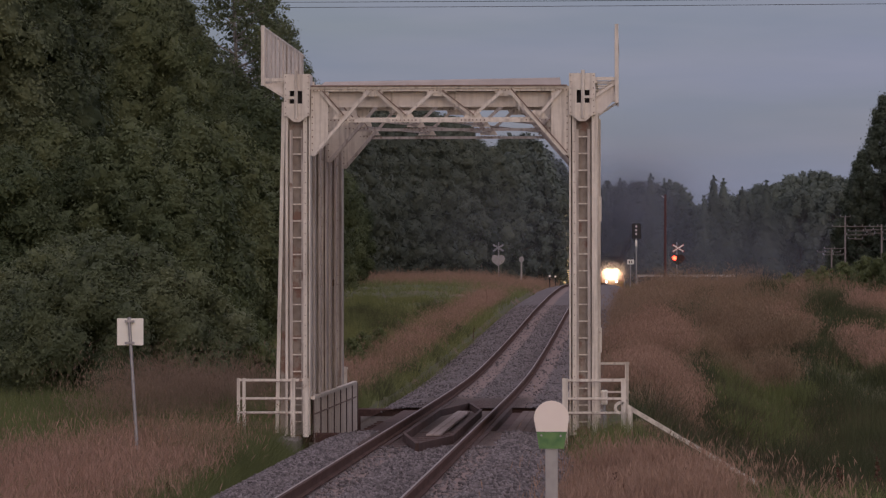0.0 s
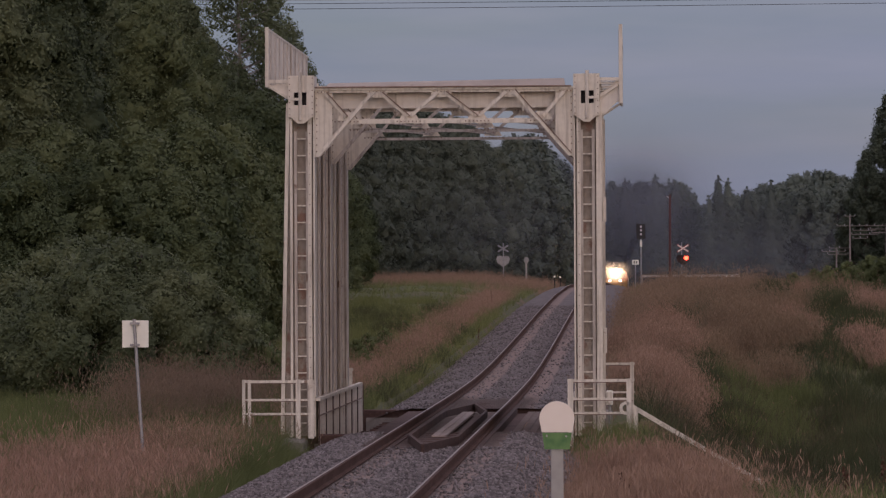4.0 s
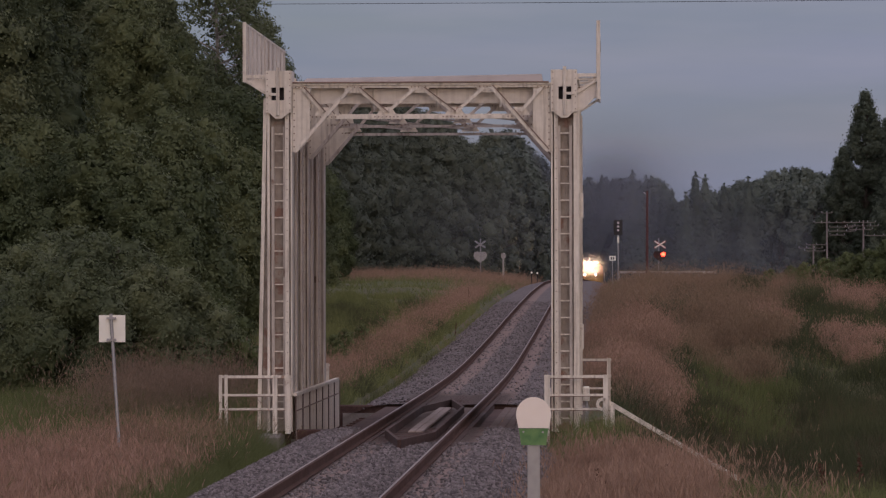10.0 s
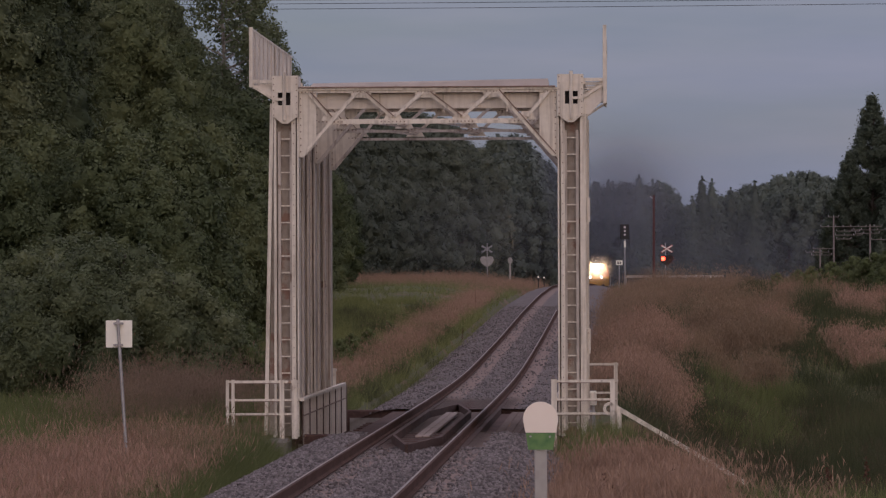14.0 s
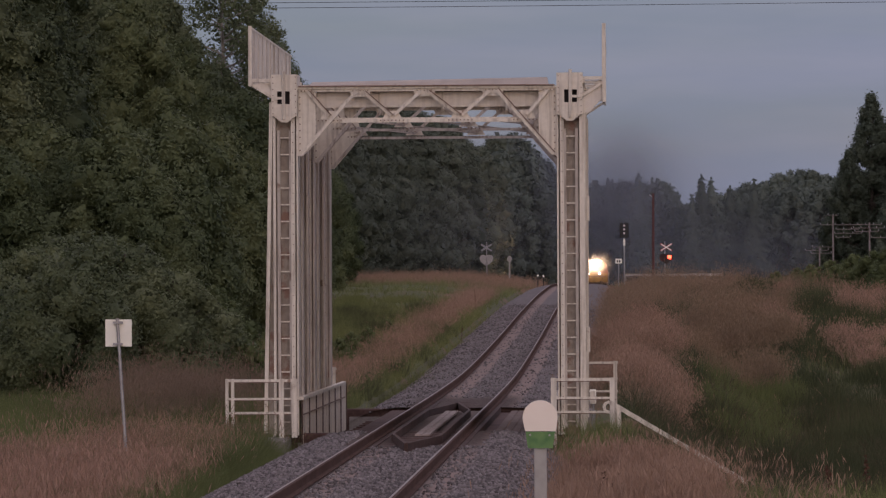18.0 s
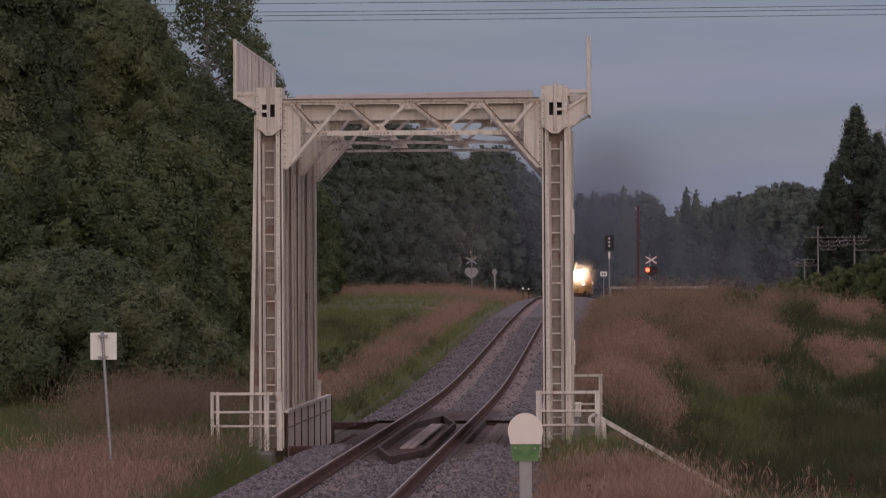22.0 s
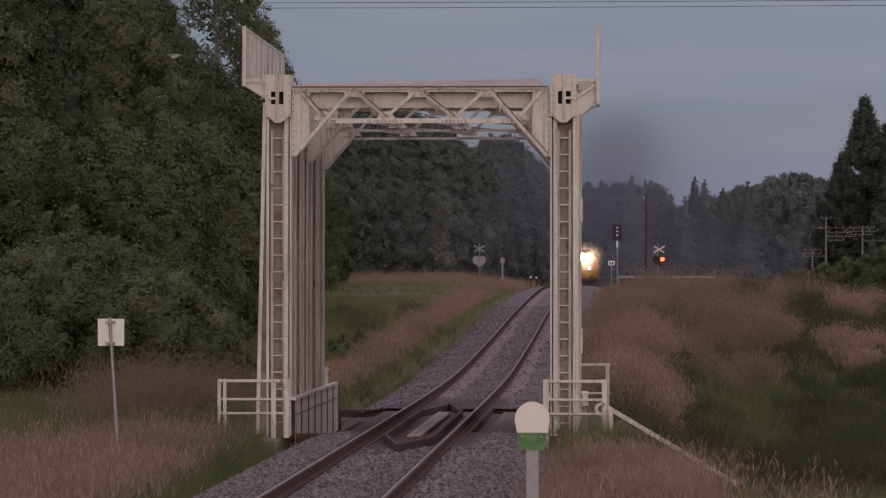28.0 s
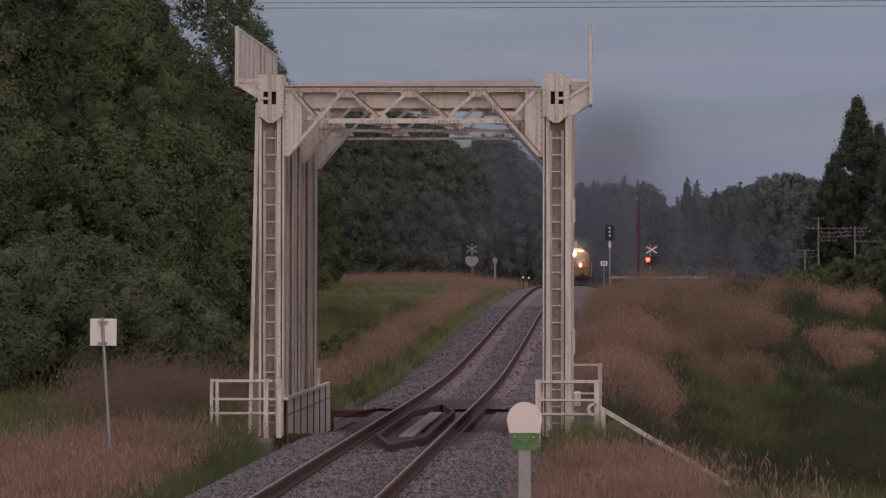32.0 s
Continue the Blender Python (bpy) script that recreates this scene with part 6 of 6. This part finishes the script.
    for x in (-0.9, 0.9):
        part("buffer", Shape().tube((x, -0.45, 1.0), (x, 0.0, 1.0), 0.11, n=12).tube((x, -0.5, 1.0), (x, -0.45, 1.0), 0.24, n=14), LOCO_DARK, t)
    part("plough", Shape().rings([[(-1.35, 0.1, 0.15), (-1.35, 0.2, 0.15), (-1.3, 0.3, 0.72), (-1.3, 0.2, 0.72)], [(0, -0.35, 0.15), (0, -0.2, 0.15), (0, 0.1, 0.72), (0, 0.0, 0.72)], [(1.35, 0.1, 0.15), (1.35, 0.2, 0.15), (1.3, 0.3, 0.72), (1.3, 0.2, 0.72)]]), LOCO_DARK, t, "dark snow plough")
    for x in (-1.78, 1.78):
        part("handrail", Shape().tube((x, 0.0, 1.0), (x, 0.0, 2.3), 0.025, n=6).tube((x, 0.0, 2.3), (x, 0.9, 2.35), 0.025, n=6).tube((x, 0.05, 1.0), (x * 0.86, 0.2, 1.0), 0.025, n=6), POST_GREY, t, "pale handrail")
    part("underframe", Shape().box(-1.4, 1.4, 0.35, 15.8, 0.75, 1.05), LOCO_DARK, t)
    for y0 in (1.6, 10.6):
        bogie = part("bogie", Shape().box(-1.15, 1.15, y0, y0 + 3.8, 0.42, 0.75), LOCO_DARK, t)
        for k in range(2):
            for s in (-1, 1):
                yc = y0 + 0.7 + k * 2.3
                part("wheel", Shape().tube((s * 0.74, yc, 0.5), (s * 0.87, yc, 0.5), 0.5, n=20), LOCO_DARK, bogie)
    part("exhaust", Shape().box(-0.25, 0.25, 7.0, 7.8, 3.55, 3.85), LOCO_DARK, t)
    return t


loco = build_loco()
TRAIN_AT = [(0.0, 500.0), (5.0, 488.0), (10.0, 474.0), (15.0, 457.5), (20.0, 438.0), (25.0, 415.5), (28.0, 400.5), (32.0, 379.0)]


def loco_pose(y):
    x, z = float(rail_x(y)), float(rail_z(y))
    pitch = math.degrees(math.atan2(float(rail_z(y + 12)) - z, 12))
    yaw = -math.degrees(math.atan2(float(rail_x(y + 12)) - x, 12))
    return pose(x, y, z + 0.002, pitch, 0, yaw)


# ---- the bird ----
bird = thing("bird", "grey bird in flight with beating wings", "bird")
part("trunk", Shape().rings([[(x, r * math.cos(a), r * 0.9 * math.sin(a)) for a in np.linspace(0, 5.5, 8)] for x, r in ((-0.21, 0.01), (-0.17, 0.035), (-0.08, 0.055), (0.04, 0.06), (0.13, 0.035), (0.18, 0.015))]), FEATHER, bird, smooth=True)
part("head", Shape().ball((-0.21, 0, 0.015), 0.04), FEATHER, bird)
part("beak", Shape().tube((-0.24, 0, 0.012), (-0.29, 0, 0.0), 0.012, 0.002, n=6), FEATHER, bird)
part("tail", Shape().hexa([(0.15, -0.03, -0.005), (0.15, 0.03, -0.005), (0.30, 0.06, -0.005), (0.30, -0.06, -0.005), (0.15, -0.03, 0.005), (0.15, 0.03, 0.005), (0.30, 0.06, 0.005), (0.30, -0.06, 0.005)]), FEATHER, bird)


def wing(s):
    outline = [(-0.10, 0.03), (-0.13, 0.18), (-0.06, 0.40), (0.02, 0.34), (0.07, 0.16), (0.08, 0.03)]
    return part("wing", Shape().rings([[(x, s * y, 0.008) for x, y in outline], [(x, s * y, -0.008) for x, y in outline]]), FEATHER, bird)


wing_left, wing_right = wing(-1), wing(1)
BIRD_AT = [(0.0, 196.0, 115.0, 6.0), (24.0, 17.1, 115.0, 8.0), (25.5, 5.81, 115.0, 8.47), (28.0, -12.96, 112.0, 9.6), (32.0, -43.0, 108.0, 24.0)]


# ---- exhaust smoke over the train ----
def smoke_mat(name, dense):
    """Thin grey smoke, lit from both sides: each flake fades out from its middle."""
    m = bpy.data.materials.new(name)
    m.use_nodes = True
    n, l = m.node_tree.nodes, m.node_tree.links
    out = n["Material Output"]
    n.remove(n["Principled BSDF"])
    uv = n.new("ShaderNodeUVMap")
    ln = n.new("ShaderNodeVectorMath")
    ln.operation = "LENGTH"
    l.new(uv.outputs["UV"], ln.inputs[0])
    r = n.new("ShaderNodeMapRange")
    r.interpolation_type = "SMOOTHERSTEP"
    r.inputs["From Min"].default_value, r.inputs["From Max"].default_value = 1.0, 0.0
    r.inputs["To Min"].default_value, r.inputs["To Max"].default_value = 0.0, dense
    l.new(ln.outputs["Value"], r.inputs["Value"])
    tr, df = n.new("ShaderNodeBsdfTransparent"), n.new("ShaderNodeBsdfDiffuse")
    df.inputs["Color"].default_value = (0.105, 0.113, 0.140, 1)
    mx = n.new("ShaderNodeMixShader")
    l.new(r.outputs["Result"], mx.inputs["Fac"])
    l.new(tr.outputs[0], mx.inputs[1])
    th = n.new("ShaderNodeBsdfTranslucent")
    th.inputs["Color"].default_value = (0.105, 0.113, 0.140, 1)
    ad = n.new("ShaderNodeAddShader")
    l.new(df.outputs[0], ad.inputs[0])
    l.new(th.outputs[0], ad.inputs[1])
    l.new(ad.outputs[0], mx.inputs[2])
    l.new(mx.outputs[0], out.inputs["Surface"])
    return m


SMOKE = smoke_mat("thin_exhaust_smoke", 0.30)
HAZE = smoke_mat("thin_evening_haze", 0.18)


def puff(seed, size, flat=1.0, stuff=SMOKE):
    """One soft uneven flake."""
    rng = np.random.default_rng(seed)
    s = Shape()
    ring = [(math.cos(6.28318 * j / 24), math.sin(6.28318 * j / 24)) for j in range(24)]
    wide, high, tilt = size * rng.uniform(0.9, 1.25), size * flat * rng.uniform(0.8, 1.0), rng.uniform(-0.5, 0.5)
    s.f.append(tuple(range(24)))
    s.v += [(wide * a, tilt * a, high * b) for a, b in ring]
    me = s.mesh("smoke_puff", stuff)
    uv = me.uv_layers.new(name="UVMap")
    uv.data.foreach_set("uv", np.array(ring, np.float32).ravel())
    return tagged(new("smoke_puff", me), "thin brown-grey exhaust smoke drifting above the train", "smoke", group="exhaust smoke", kind="stuff")


def over(px, py, y):
    return ((px - 1109) / 6630 * y, y, 2.73 + (502 - py) / 6630 * y)


# each puff: size, and where it hangs at the start and at the end of the clip
DRIFT = [(11.5, over(925, 400, 510), over(935, 330, 455)), (10.0, over(1105, 425, 516), over(1112, 390, 440)),
         (9.5, over(1130, 352, 530), over(1118, 265, 462)), (16.0, over(955, 410, 516), over(950, 380, 500)), (18.0, over(1150, 420, 530), over(1150, 380, 520)), (7.0, over(1128, 368, 526), over(1130, 252, 452))]
PUFFS = [(puff(60 + k, 1.3 * size), a, b) for k, (size, a, b) in enumerate(DRIFT)]


# flat see-through blue sheets imitate haze before the far wood all the time
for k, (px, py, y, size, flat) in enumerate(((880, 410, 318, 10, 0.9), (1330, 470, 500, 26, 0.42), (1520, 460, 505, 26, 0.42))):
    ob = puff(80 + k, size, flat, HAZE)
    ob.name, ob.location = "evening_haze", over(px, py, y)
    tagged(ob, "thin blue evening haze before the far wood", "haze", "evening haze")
# added flake that catches the headlamp's light and imitates the glare round it
glare_flake = puff(97, 2.6)
tagged(glare_flake, "see-through flake added before the headlamp to imitate its glare", "haze")


def puff_rows(a, b):
    """Up from the stack and slowly with the train."""
    return [(t, pose(*(Vector(a).lerp(Vector(b), (t / 32.0) ** 1.2)))) for t in (0.0, 8.0, 16.0, 24.0, 32.0)]


def motions():
    walk(loco, [(t, loco_pose(y)) for t, y in TRAIN_AT])
    walk(bird, [(t, pose(*p)) for t, *p in BIRD_AT])
    for s, w in ((-1, wing_left), (1, wing_right)):
        walk(w, [(0.2 * k, pose(0, 0, 0, s * (26 if k % 2 else -18), 0, 0)) for k in range(161)])
    walk(glare_flake, [(t, loco_pose(y) @ pose(0, -0.55, 3.26)) for t, y in TRAIN_AT])
    # the top headlamp dims as the train comes near: the added ring swings down
    blind = next(o for o in loco.children_recursive if o.name == "dimming_blind")
    walk(blind, [(t, pose(0, 0.43, 3.65, -a, 0, 0)) for t, a in ((0.0, 86), (28.3, 86), (29.8, 0), (32.0, 0))])
    for ob, a, b in PUFFS:
        walk(ob, puff_rows(a, b))
    # the two red lamps burn in turn, 1.6 seconds a round: added blind down 0, up 84
    for sh, start in zip(shutters, (-0.2, 0.6)):
        home = sh.location.copy()
        rows = [(0.0, 84.0 if start < 0 else 0.0)]
        for k in range(-1, 22):
            c = start + 1.6 * k
            rows += [(c - 0.45, 0.0), (c - 0.35, 84.0), (c + 0.35, 84.0), (c + 0.45, 0.0)]
        rows = [r for r in rows if 0 < r[0] < 32.0 or r is rows[0]] + [(32.0, 84.0 if start < 0 else 0.0)]
        walk(sh, [(t, pose(*home, -a, 0, 0)) for t, a in rows])


motions()
